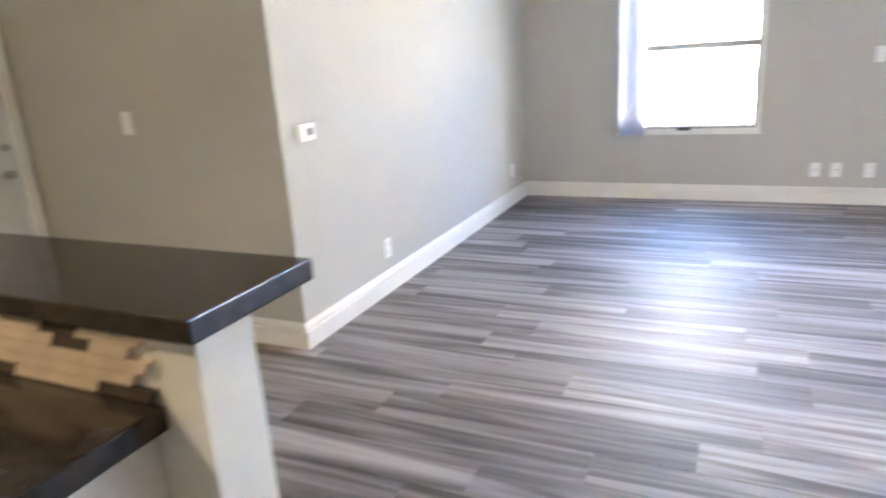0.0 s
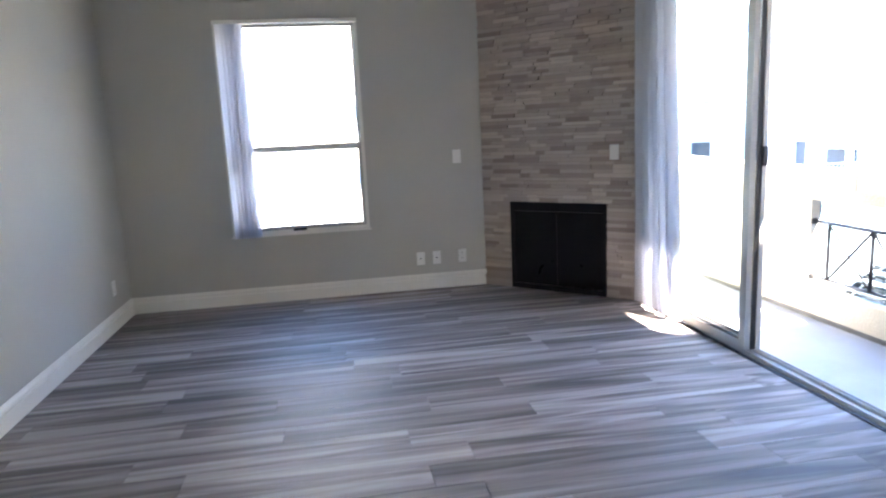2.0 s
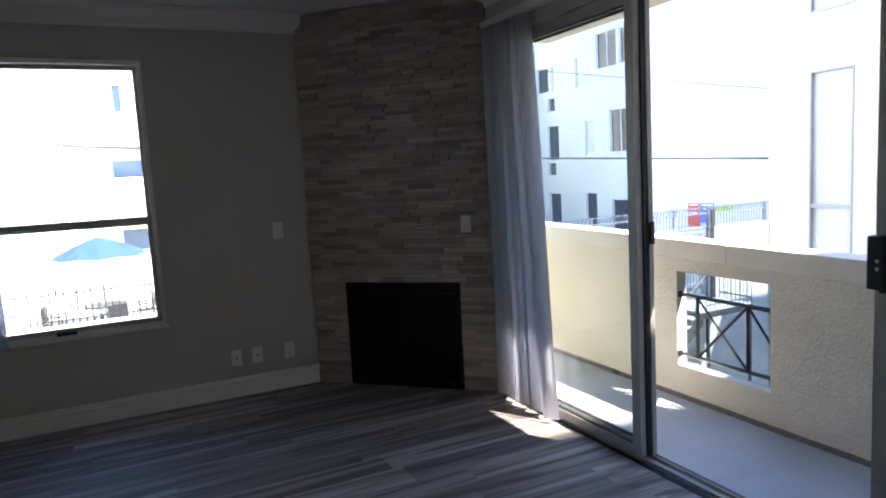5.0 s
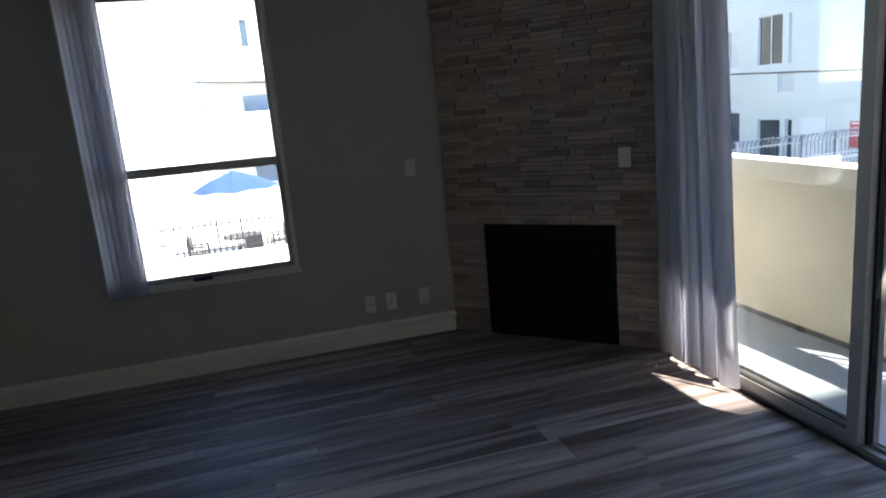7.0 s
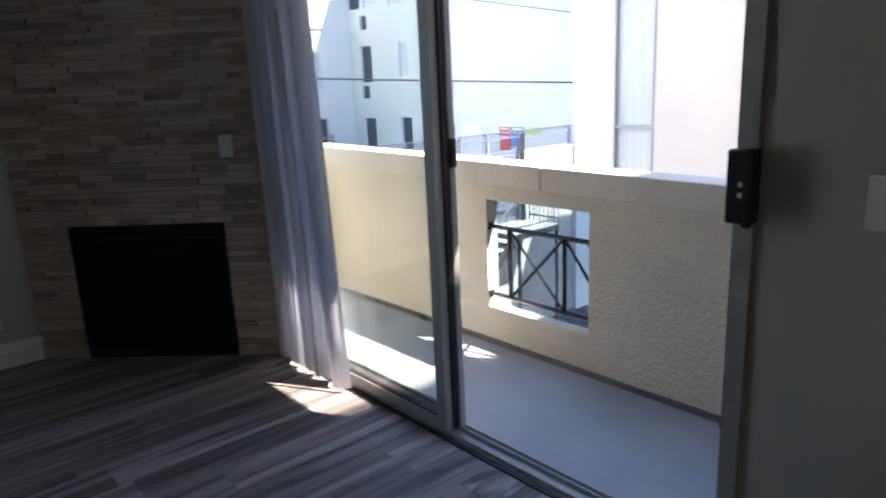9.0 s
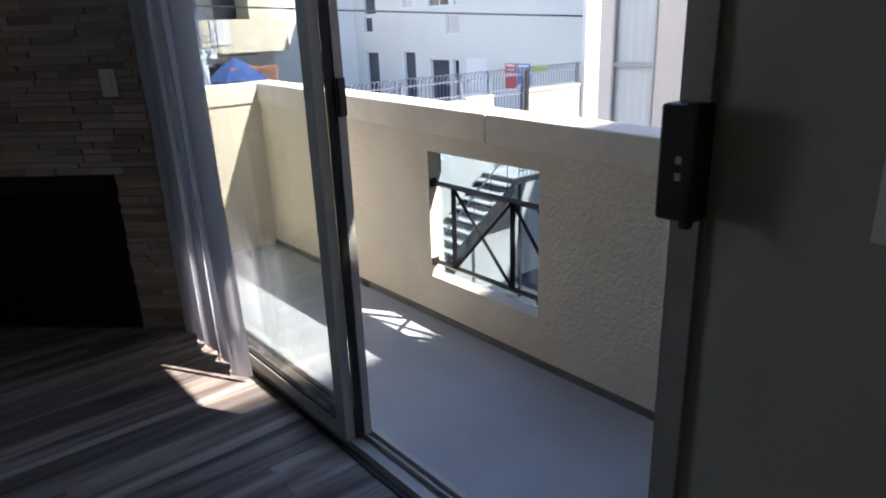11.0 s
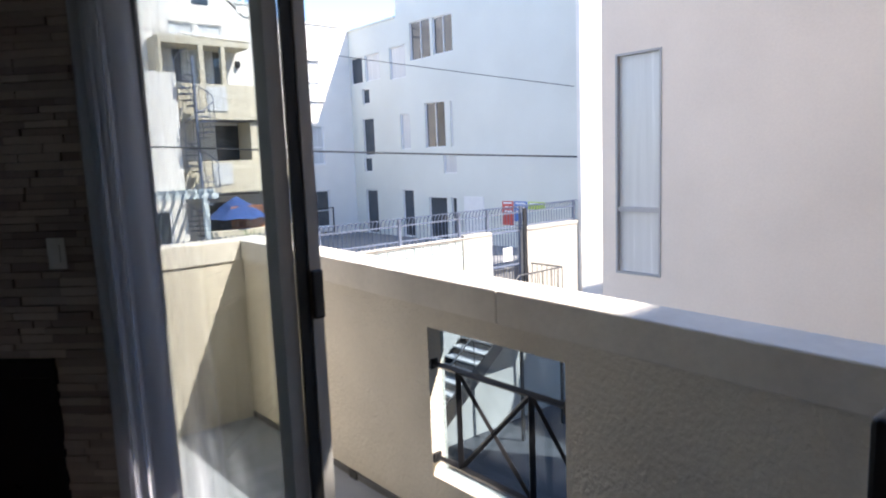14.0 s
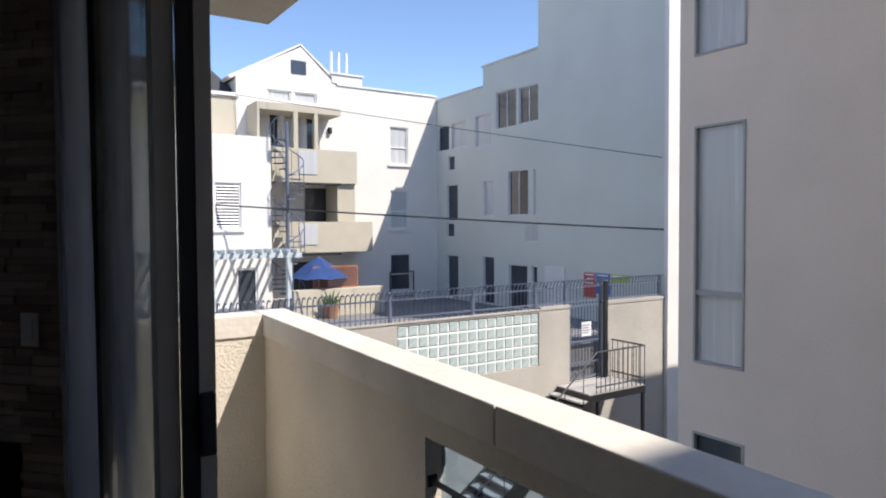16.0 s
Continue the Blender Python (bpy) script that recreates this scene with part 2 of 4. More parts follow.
def tube(bm, pts, r, n=6):
    """A round bar bent along points."""
    pts = [Vector(p) for p in pts]
    rings = []
    for k, p in enumerate(pts):
        q = (pts[min(k + 1, len(pts) - 1)] - pts[max(k - 1, 0)]).to_track_quat("Z", "Y").to_matrix()
        rings.append([bm.verts.new(p + q @ Vector((r * math.cos(m * 6.2832 / n), r * math.sin(m * 6.2832 / n), 0))) for m in range(n)])
    for a, c in zip(rings, rings[1:]):
        for m in range(n):
            bm.faces.new((a[m], a[(m + 1) % n], c[(m + 1) % n], c[m]))
    bm.faces.new(rings[0][::-1])
    bm.faces.new(rings[-1])
    return bm


def bar(bm, a, b, w):
    """A square bar from a to b."""
    return rod(bm, a, b, w * 0.7071, 4)


def poly(bm, pts, push):
    """A flat outline pushed out into a solid."""
    push = Vector(push)
    lo = [bm.verts.new(p) for p in pts]
    hi = [bm.verts.new(Vector(p) + push) for p in pts]
    bm.faces.new(lo)
    bm.faces.new(hi[::-1])
    for k in range(len(pts)):
        j = (k + 1) % len(pts)
        bm.faces.new((lo[k], hi[k], hi[j], lo[j]))
    return bm


def to_mesh(name, bm, material, shift=(0, 0, 0)):
    bmesh.ops.recalc_face_normals(bm, faces=bm.faces[:])
    bmesh.ops.translate(bm, verts=bm.verts[:], vec=-Vector(shift))
    me = bpy.data.meshes.new(name)
    bm.to_mesh(me)
    bm.free()
    me.materials.append(material)
    return me


def thing(name, at, label, category, group="", kind=""):
    ob = new(name)
    ob.empty_display_size = 0.1
    ob.location = at
    ROOT[ob.name] = Vector(at)
    return tagged(ob, label, category, group, kind)


def part(name, bm, material, parent, label=""):
    root = ROOT[parent.name]
    ob = new(name, to_mesh(name, bm, material, root))
    ob.parent = parent
    ROOT[ob.name] = root
    return tagged(ob, label)


def solid(name, bm, material, label="", category="", kind="", group=""):
    """A thing of one mesh."""
    ob = new(name, to_mesh(name, bm, material))
    ROOT[ob.name] = Vector((0, 0, 0))
    return tagged(ob, label, category, group, kind)


def holed(u0, u1, z0, z1, holes):
    """The rectangles that are left of a wall around its openings (u0, u1, z0, z1)."""
    us = sorted({u0, u1, *[h[0] for h in holes], *[h[1] for h in holes]})
    out = []
    for a, b in zip(us, us[1:]):
        cuts = sorted((h[2], h[3]) for h in holes if h[0] < b - 1e-6 and h[1] > a + 1e-6)
        z = z0
        for c, d in cuts:
            if c > z + 1e-6:
                out.append((a, b, z, c))
            z = max(z, d)
        if z < z1 - 1e-6:
            out.append((a, b, z, z1))
    return out


def pierced(u0, u1, z0, z1, holes, place):
    """One closed wall with openings through it; place(u, side, z) gives a corner, side 0 or 1 for its two faces."""
    us = sorted({u0, u1, *[h[0] for h in holes], *[h[1] for h in holes]})
    zs = sorted({z0, z1, *[max(z0, h[2]) for h in holes], *[h[3] for h in holes]})
    bm, made = bmesh.new(), {}

    def v(i, k, j):
        if (i, k, j) not in made:
            made[i, k, j] = bm.verts.new(place(us[i], k, zs[j]))
        return made[i, k, j]

    def full(i, j):
        if not (0 <= i < len(us) - 1 and 0 <= j < len(zs) - 1):
            return False
        u, z = (us[i] + us[i + 1]) / 2, (zs[j] + zs[j + 1]) / 2
        return not any(h[0] < u < h[1] and h[2] < z < h[3] for h in holes)
    for i in range(len(us) - 1):
        for j in range(len(zs) - 1):
            if not full(i, j):
                continue
            for k in (0, 1):
                bm.faces.new((v(i, k, j), v(i + 1, k, j), v(i + 1, k, j + 1), v(i, k, j + 1)))
            for di, dj, p, q in ((-1, 0, (i, j), (i, j + 1)), (1, 0, (i + 1, j), (i + 1, j + 1)), (0, -1, (i, j), (i + 1, j)), (0, 1, (i, j + 1), (i + 1, j + 1))):
                if not full(i + di, j + dj):
                    bm.faces.new((v(p[0], 0, p[1]), v(q[0], 0, q[1]), v(q[0], 1, q[1]), v(p[0], 1, p[1])))
    return bm


def wall_x(x0, x1, u0, u1, z0, z1, holes=()):
    return pierced(u0, u1, z0, z1, holes, lambda u, k, z: (x1 if k else x0, u, z))


def wall_y(y0, y1, u0, u1, z0, z1, holes=()):
    return pierced(u0, u1, z0, z1, holes, lambda u, k, z: (u, y1 if k else y0, z))


# ---- the room's shell ----
LEFT, RIGHT, FAR, BACK, HALL, CEIL = -2.025, 2.0, 5.94, -2.6, -3.8, 2.66
WIN = (-1.155, -0.012, 0.588, 2.325)
DOOR = (2.425, 4.865, 0.0, 2.36)
solid("wall_far", wall_y(FAR, FAR + 0.2, LEFT - 0.2, RIGHT + 0.14, -0.2, CEIL + 0.2, [WIN]), M["wall"], kind="structure")
solid("wall_left", boxes((LEFT - 0.2, LEFT, 2.335, FAR, -0.2, CEIL + 0.2)), M["wall"], kind="structure")
solid("wall_return", boxes((HALL - 0.2, LEFT - 0.2, 2.335, 2.535, -0.2, CEIL + 0.2)), M["wall"], kind="structure")
ENTRY = (1.34, 2.25, 0.0, 2.05)
solid("wall_hall", wall_x(HALL - 0.2, HALL, BACK, 2.335, -0.2, CEIL + 0.2, [ENTRY]), M["wall"], kind="structure")
solid("wall_back", boxes((HALL - 0.2, RIGHT + 0.14, BACK - 0.2, BACK, -0.2, CEIL + 0.2)), M["wall"], kind="structure")
solid("wall_right", wall_x(RIGHT, RIGHT + 0.14, BACK, FAR, -0.2, CEIL + 0.2, [DOOR]), M["wall"], kind="structure")
solid("ceiling", boxes((HALL, RIGHT, BACK, FAR, CEIL, CEIL + 0.18)), M["ceiling"], kind="structure")
floor = solid("floor", boxes((HALL, RIGHT, BACK, FAR, -0.2, -0.012)), M["subfloor"], kind="structure")


def moulding(name, runs, profile, material):
    """A profile (out from the wall, up) along straight runs (start, end, the way out of the wall)."""
    bm = bmesh.new()
    for a, b, out in runs:
        pts = [Vector((a[0] + out[0] * d, a[1] + out[1] * d, z)) for d, z in profile]
        poly(bm, pts, (b[0] - a[0], b[1] - a[1], 0))
    return solid(name, bm, material, kind="structure")


BASE = [(0, 0), (0.018, 0), (0.018, 0.09), (0.008, 0.094), (0.008, 0.1), (0.014, 0.103), (0.014, 0.115), (0.006, 0.128), (0.004, 0.136), (0, 0.136)]
moulding("baseboard", [((LEFT, 2.319), (LEFT, FAR), (1, 0)), ((LEFT, FAR), (1.02, FAR), (0, -1)), ((LEFT, 2.335), (HALL, 2.335), (0, -1)),
                       ((RIGHT, BACK), (RIGHT, 2.42), (-1, 0)), ((HALL, BACK), (RIGHT, BACK), (0, 1))], BASE, M["trim"])
CROWN = [(0, CEIL - 0.125), (0.012, CEIL - 0.125), (0.018, CEIL - 0.105), (0.04, CEIL - 0.085), (0.07, CEIL - 0.04), (0.085, CEIL - 0.018), (0.1, CEIL - 0.012), (0.1, CEIL), (0, CEIL)]
moulding("crown_trim", [((LEFT, 2.335), (LEFT, FAR), (1, 0)), ((LEFT, FAR), (1.04, FAR), (0, -1)), ((RIGHT, BACK), (RIGHT, 4.98), (-1, 0)),
                        ((LEFT, 2.335), (HALL, 2.335), (0, -1)), ((HALL, BACK), (RIGHT, BACK), (0, 1))], CROWN, M["trim"])

# ---- corner fireplace, set across the corner at 45 degrees ----
FACE = 6.955  # x + y on the stone's backing
A, B = Vector((FACE - FAR, FAR, 0)), Vector((RIGHT, FACE - RIGHT, 0))
ALONG = (B - A).normalized()
OUT = Vector((-1, -1, 0)).normalized()
WIDE = (B - A).length


def chim(s, d, z):
    """A point s along the chimney breast, d out of it, z up."""
    return A + ALONG * s + OUT * d + Vector((0, 0, z))


def slab(bm, s0, s1, d0, d1, z0, z1):
    return poly(bm, [chim(s0, d0, z0), chim(s1, d0, z0), chim(s1, d0, z1), chim(s0, d0, z1)], OUT * (d1 - d0))


FS0, FS1, FTOP = 0.27, 1.135, 0.757
breast = thing("chimney_breast", (1.5, 5.45, 0), "corner chimney breast clad in stacked beige-grey split stone", "chimney breast", kind="structure")
bm = bmesh.new()
for s0, s1, z0, z1 in holed(0, WIDE, 0, CEIL, [(FS0, FS1, 0, FTOP)]):
    slab(bm, s0, s1, -0.14, 0.0, z0, z1)
part("backing", bm, M["mortar"], breast)

fire = thing("fireplace", tuple(chim(0.7, 0.02, 0)), "black metal fireplace front with dark smoked glass doors", "fireplace")
bm = bmesh.new()
slab(bm, FS0 + 0.004, FS1 - 0.004, -0.3, -0.28, 0.002, FTOP - 0.004)
for s in (FS0 + 0.004, FS1 - 0.024):
    slab(bm, s, s + 0.02, -0.28, 0.0, 0.002, FTOP - 0.004)
slab(bm, FS0 + 0.024, FS1 - 0.024, -0.28, 0.0, FTOP - 0.03, FTOP - 0.004)
part("firebox", bm, M["firebox"], fire)
bm = bmesh.new()
slab(bm, FS0 + 0.003, FS1 - 0.003, 0.003, 0.03, FTOP - 0.075, FTOP - 0.003)
for s in (FS0 + 0.003, FS1 - 0.033):
    slab(bm, s, s + 0.03, 0.003, 0.03, 0.003, FTOP - 0.075)
slab(bm, FS0 + 0.033, FS1 - 0.033, 0.003, 0.03, 0.003, 0.045)
part("frame", bm, M["firebox"], fire)
mid = (FS0 + FS1) / 2
for s0, s1 in ((FS0 + 0.036, mid - 0.003), (mid + 0.003, FS1 - 0.036)):
    bm = bmesh.new()
    slab(bm, s0, s1, 0.006, 0.018, 0.05, FTOP - 0.08)
    part("glass_door", bm, M["fireglass"], fire)

# ---- window ----
def edge_frame(bm, u0, u1, z0, z1, w, put):
    for a in ((u0, u0 + w, z0, z1), (u1 - w, u1, z0, z1), (u0 + w, u1 - w, z0, z0 + w), (u0 + w, u1 - w, z1 - w, z1)):
        put(bm, *a)
    return bm


def put_y(y0, y1):
    return lambda bm, a, b, c, d: box(bm, a, b, y0, y1, c, d)


def put_x(x0, x1):
    return lambda bm, a, b, c, d: box(bm, x0, x1, a, b, c, d)


x0, x1, z0, z1 = WIN
w1 = thing("window_1", (-0.6, FAR, z0), "white aluminium single-hung window with a clear pane over another", "window", kind="structure")
part("window_frame", edge_frame(bmesh.new(), x0, x1, z0, z1, 0.028, put_y(FAR - 0.006, FAR + 0.07)), M["trim"], w1)
part("sash", edge_frame(bmesh.new(), x0 + 0.028, x1 - 0.028, z0 + 0.028, 1.322, 0.03, put_y(FAR + 0.012, FAR + 0.036)), M["aluminium"], w1)
part("sash", edge_frame(bmesh.new(), x0 + 0.028, x1 - 0.028, 1.267, z1 - 0.028, 0.026, put_y(FAR + 0.04, FAR + 0.064)), M["aluminium"], w1)
for a, b, y in ((z0 + 0.058, 1.292, FAR + 0.024), (1.293, z1 - 0.052, FAR + 0.052)):
    g = part("pane", boxes((x0 + 0.058, x1 - 0.058, y, y + 0.004, a, b)), M["glass"], w1)
    g.visible_shadow = False
part("latch", boxes((-0.66, -0.545, FAR - 0.012, FAR + 0.012, z0 + 0.016, z0 + 0.04), bevel=0.004), M["black"], w1, "black sash latch")
part("window_sill", boxes((x0 - 0.012, x1 + 0.012, FAR - 0.014, FAR - 0.007, z0 - 0.018, z0), bevel=0.002), M["trim"], w1)


def vane(bm, c, w, angle, z0, z1, bow=0.012, rows=6):
    """One hanging slat, w wide, turned by angle, gently curved."""
    co, si = math.cos(angle), math.sin(angle)
    cols = []
    for k in range(5):
        f = k / 4 - 0.5
        d = bow * (1 - 4 * f * f)
        cols.append((c[0] + f * w * co - d * si, c[1] + f * w * si + d * co))
    grid = [[bm.verts.new((x + 0.0015 * math.sin(j * 0.9 + c[1] * 9), y, z0 + (z1 - z0) * j / rows)) for x, y in cols] for j in range(rows + 1)]
    for j in range(rows):
        for k in range(4):
            bm.faces.new((grid[j][k], grid[j][k + 1], grid[j + 1][k + 1], grid[j + 1][k]))
    back = bmesh.ops.solidify(bm, geom=bm.faces[:], thickness=0.0012)
    for f in bm.faces:
        f.smooth = True
    return bm


vb = thing("vertical_blind", (-1.06, FAR - 0.05, z0), "white vertical vinyl blind gathered beside the window", "blind", "vertical blinds")
part("headrail", boxes((x0 + 0.002, x1 - 0.002, FAR - 0.035, FAR - 0.008, z1 - 0.03, z1), bevel=0.003), M["trim"], vb)
for k in range(6):
    c = (x0 + 0.038 + 0.034 * k, FAR - 0.06)
    part("vane", vane(bmesh.new(), c, 0.088, radians((80, 58, 35, 25, 30, 50)[k]), z0 - 0.012, z1 - 0.035), M["vane_thick"], vb)

# ---- sliding glass door, its leaf slid open ----
sd = thing("door_1", (2.07, 3.6, 0), "aluminium sliding glass patio door, slid open", "sliding door", kind="structure")
y0, y1, _, zt = DOOR
bm = boxes((1.985, 2.13, y0, y0 + 0.05, 0.0, zt), (1.985, 2.13, y1 - 0.05, y1, 0.0, zt), (1.985, 2.13, y0 + 0.05, y1 - 0.05, zt - 0.05, zt))
part("door_frame", bm, M["aluminium"], sd)
part("track", boxes((2.005, 2.13, y0 + 0.05, y1 - 0.05, 0.0, 0.01)), M["aluminium"], sd)
for x in (2.013, 2.073, 2.1):
    part("track_rib", boxes((x, x + 0.006, y0 + 0.05, y1 - 0.05, 0.0105, 0.028)), M["aluminium"], sd)
part("threshold_strip", boxes((1.985, 2.004, y0 + 0.05, y1 - 0.05, 0.0, 0.007)), M["gasket"], sd, "dark rubber threshold strip")


def leaf(u0, u1, x, w, deep, label):
    zb, zu = 0.034, zt - 0.055
    p = part("door_leaf", boxes((x - deep, x + deep, u0, u0 + w, zb, zu), (x - deep, x + deep, u1 - w, u1, zb, zu),
                                (x - deep, x + deep, u0 + w, u1 - w, zb, zb + 0.045), (x - deep, x + deep, u0 + w, u1 - w, zu - 0.06, zu)), M["aluminium"], sd, label)
    part("gasket", edge_frame(bmesh.new(), u0 + w, u1 - w, zb + 0.045, zu - 0.06, 0.008, put_x(x - 0.01, x + 0.01)), M["gasket"], p)
    g = part("pane", boxes((x - 0.002, x + 0.003, u0 + w + 0.003, u1 - w - 0.003, zb + 0.048, zu - 0.063)), M["glass"], p)
    g.visible_shadow = False
    return p


fixed = leaf(3.605, y1 - 0.052, 2.016, 0.058, 0.017, "fixed aluminium leaf with a clear pane")
inner = leaf(3.59, y1 - 0.11, 2.076, 0.045, 0.014, "sliding aluminium leaf with a clear pane")
# Black strip added to draw the dark gap between the two leaves.
part("weather_strip", boxes((2.034, 2.061, 3.594, 3.6045, 0.036, zt - 0.06)), M["gasket"], fixed, "black strip in the dark gap between the leaves")
part("pull_handle", boxes((2.06, 2.088, 3.576, 3.5895, 1.105, 1.215), bevel=0.005), M["black"], inner, "small black pull handle")
bm = boxes((1.935, 1.984, 2.412, 2.475, 1.052, 1.228), bevel=0.006)
box(bm, 1.923, 1.94, 2.41, 2.427, 1.047, 1.233, 0.003)
keep = part("lock_case", bm, M["black"], sd, "black metal lock case on the jamb")
for z in (1.128, 1.153):
    part("keyhole_plate", boxes((1.9325, 1.9345, 2.434, 2.444, z - 0.012, z), bevel=0.001), M["plate"], keep, "small pale slot")

pb = thing("vertical_blind", (1.96, 4.5, 0.03), "white vertical vinyl blind gathered beside the patio door", "blind", "vertical blinds")
part("headrail", boxes((1.925, 1.982, 2.38, 4.9, 2.385, 2.43), bevel=0.004), M["trim"], pb)
for k in range(11):
    bm = vane(bmesh.new(), (1.945 + 0.008 * (k % 2), 4.83 - 0.039 * k), 0.098, radians(90 + (34, -26, 12, -34, 22)[k % 5]), 0.03, 2.382, 0.012, 10)
    for v in bm.verts:
        f = 1 - v.co.z / 2.382
        v.co.y -= (0.005 + 0.0155 * k) * f + 0.006 * math.sin(v.co.z * 2.1 + k)
        v.co.x += 0.012 * math.sin(1.7 * k) * f
    part("vane", bm, M["vane"], pb)
    part("hanger", boxes((1.945, 1.953, 4.827 - 0.039 * k, 4.833 - 0.039 * k, 2.378, 2.3845)), M["plate"], pb)


# ---- plates on the walls ----
def plate(name, at, out, label, kind, group, wide=0.072, high=0.116):
    """A wall plate: out is the way out of the wall."""
    c, n = Vector(at), Vector(out).normalized()
    t = Vector((-n.y, n.x, 0))
    ob = thing(name, tuple(c), label, name.replace("_", " "), group)

    def piece(u0, u1, z0, z1, d0, d1):
        bm = bmesh.new()
        poly(bm, [c + t * u + n * d0 + Vector((0, 0, z)) for u, z in ((u0, z0), (u1, z0), (u1, z1), (u0, z1))], n * (d1 - d0))
        return bm
    bm = piece(-wide / 2, wide / 2, -high / 2, high / 2, 0.0005, 0.006)
    bmesh.ops.bevel(bm, geom=[e for e in bm.edges], offset=0.002, segments=1, affect="EDGES")
    part("cover", bm, M["plate"], ob)
    if kind == "outlet":
        for z in (-0.027, 0.027):
            p = part("socket", piece(-0.016, 0.016, z - 0.014, z + 0.014, 0.0062, 0.0085), M["plate"], ob)
            for u in (-0.006, 0.006):
                part("slot", piece(u - 0.0012, u + 0.0012, z - 0.004, z + 0.006, 0.0086, 0.009), M["dark_slot"], p)
    elif kind == "cable":
        part("jack", piece(-0.005, 0.005, -0.005, 0.005, 0.0062, 0.012), M["dark_slot"], ob)
    else:
        n_sw = 2 if wide > 0.1 else 1
        for k in range(n_sw):
            u = (k - (n_sw - 1) / 2) * 0.048
            part("rocker", piece(u - 0.016, u + 0.016, -0.032, 0.032, 0.0062, 0.0095), M["plate"], ob)
    return ob


plate("cable_outlet", (0.415, FAR, 0.277), (0, -1, 0), "white cable plate above the baseboard", "cable", "low wall plates")
plate("cable_outlet", (0.56, FAR, 0.277), (0, -1, 0), "white cable plate above the baseboard", "cable", "low wall plates")
plate("wall_outlet", (0.79, FAR, 0.277), (0, -1, 0), "white double socket above the baseboard", "outlet", "low wall plates")
plate("light_switch", (0.777, FAR, 1.157), (0, -1, 0), "white rocker switch on the greige wall", "switch", "")
plate("light_switch", tuple(chim(1.209, 0.042, 1.158)), tuple(OUT), "white rocker switch on the stone cladding", "switch", "")
plate("light_switch", (RIGHT, 2.136, 1.12), (-1, 0, 0), "white double rocker switch beside the patio door", "switch", "", 0.118, 0.118)
plate("wall_outlet", (RIGHT, 2.14, 0.32), (-1, 0, 0), "white double socket beside the patio door", "outlet", "")
plate("wall_outlet", (LEFT, 3.2, 0.27), (1, 0, 0), "white double socket on the greige wall", "outlet", "")
plate("wall_outlet", (LEFT, 5.55, 0.31), (1, 0, 0), "white double socket near the room corner", "outlet", "")
plate("light_switch", (-2.98, 2.335, 1.13), (0, -1, 0), "white rocker switch on the hall wall", "switch", "")
th = thing("thermostat", (LEFT, 2.50, 1.05), "white wall thermostat with a small grey display", "thermostat")
part("case", boxes((LEFT + 0.001, LEFT + 0.026, 2.45, 2.57, 1.01, 1.09), bevel=0.006), M["plate"], th)
part("display", boxes((LEFT + 0.0265, LEFT + 0.028, 2.50, 2.55, 1.035, 1.07)), M["ink"], th, "grey display")

# ---- hall: entry door ----
ed = thing("door_2", (HALL, 1.79, 0), "white painted entry door with a knob and deadbolt, closed", "door", kind="structure")
part("door_leaf", boxes((HALL - 0.06, HALL - 0.02, 1.345, 2.245, 0.005, 2.045), bevel=0.002), M["cabinet"], ed)
part("casing", boxes((HALL, HALL + 0.018, 2.25, 2.315, 0, 2.13), (HALL, HALL + 0.018, 1.26, 1.34, 0, 2.13), (HALL, HALL + 0.018, 1.34, 2.25, 2.05, 2.13)), M["trim"], ed)
for z, r in ((0.88, 0.028), (1.03, 0.022)):
    bm = rod(bmesh.new(), (HALL - 0.02, 2.18, z), (HALL + 0.02, 2.18, z), 0.012, 10)
    rod(bm, (HALL + 0.02, 2.18, z), (HALL + 0.05, 2.18, z), r, 14, r * 0.8)
    part("knob" if r > 0.025 else "deadbolt", bm, M["aluminium"], ed, "brushed metal")

# ---- kitchen ceiling lamp ----
# Lamp's shape and place are assumed, set to brighten the hall and backsplash.
kl = thing("ceiling_lamp", (-2.1, -0.9, CEIL), "small warm round ceiling lamp in the kitchen", "lamp")
part("base", rod(bmesh.new(), (-2.1, -0.9, CEIL - 0.03), (-2.1, -0.9, CEIL), 0.15, 24), M["plate"], kl)
part("diffuser", rod(bmesh.new(), (-2.1, -0.9, CEIL - 0.1), (-2.1, -0.9, CEIL - 0.031), 0.09, 24, 0.14), M["lamp_glow"], kl, "glowing warm diffuser")

# ---- kitchen bar ----
hw = solid("half_wall", boxes((-3.2, -0.74, 0.478, 0.59, 0.0, 1.033)), M["trim"], "white painted half wall under the bar top", "half wall")
solid("bar_top", boxes((-3.2, -0.714, 0.45, 0.72, 1.034, 1.07), bevel=0.003), M["granite"], "polished dark stone bar top on the half wall", "bar top")
kc = thing("base_cabinet", (-2.0, 0.2, 0), "white painted kitchen base cabinet under the counter", "cabinet")
part("body", boxes((-3.2, -0.845, -0.115, 0.476, 0.1, 0.878)), M["cabinet"], kc)
part("toe_kick", boxes((-3.2, -0.865, -0.055, 0.476, 0.0, 0.099)), M["dark_slot"], kc)
for k in range(5):
    part("cabinet_door", boxes((-3.19 + 0.468 * k, -3.19 + 0.468 * k + 0.46, -0.134, -0.116, 0.12, 0.87), bevel=0.003), M["cabinet"], kc)
solid("countertop", boxes((-3.2, -0.815, -0.165, 0.477, 0.88, 0.92), bevel=0.004), M["granite"], "polished dark stone kitchen counter on white cabinets", "countertop")
bs = thing("backsplash", (-1.5, 0.476, 0.922), "mosaic backsplash of cream and brown strip tiles", "backsplash")
rng = random.Random(5)
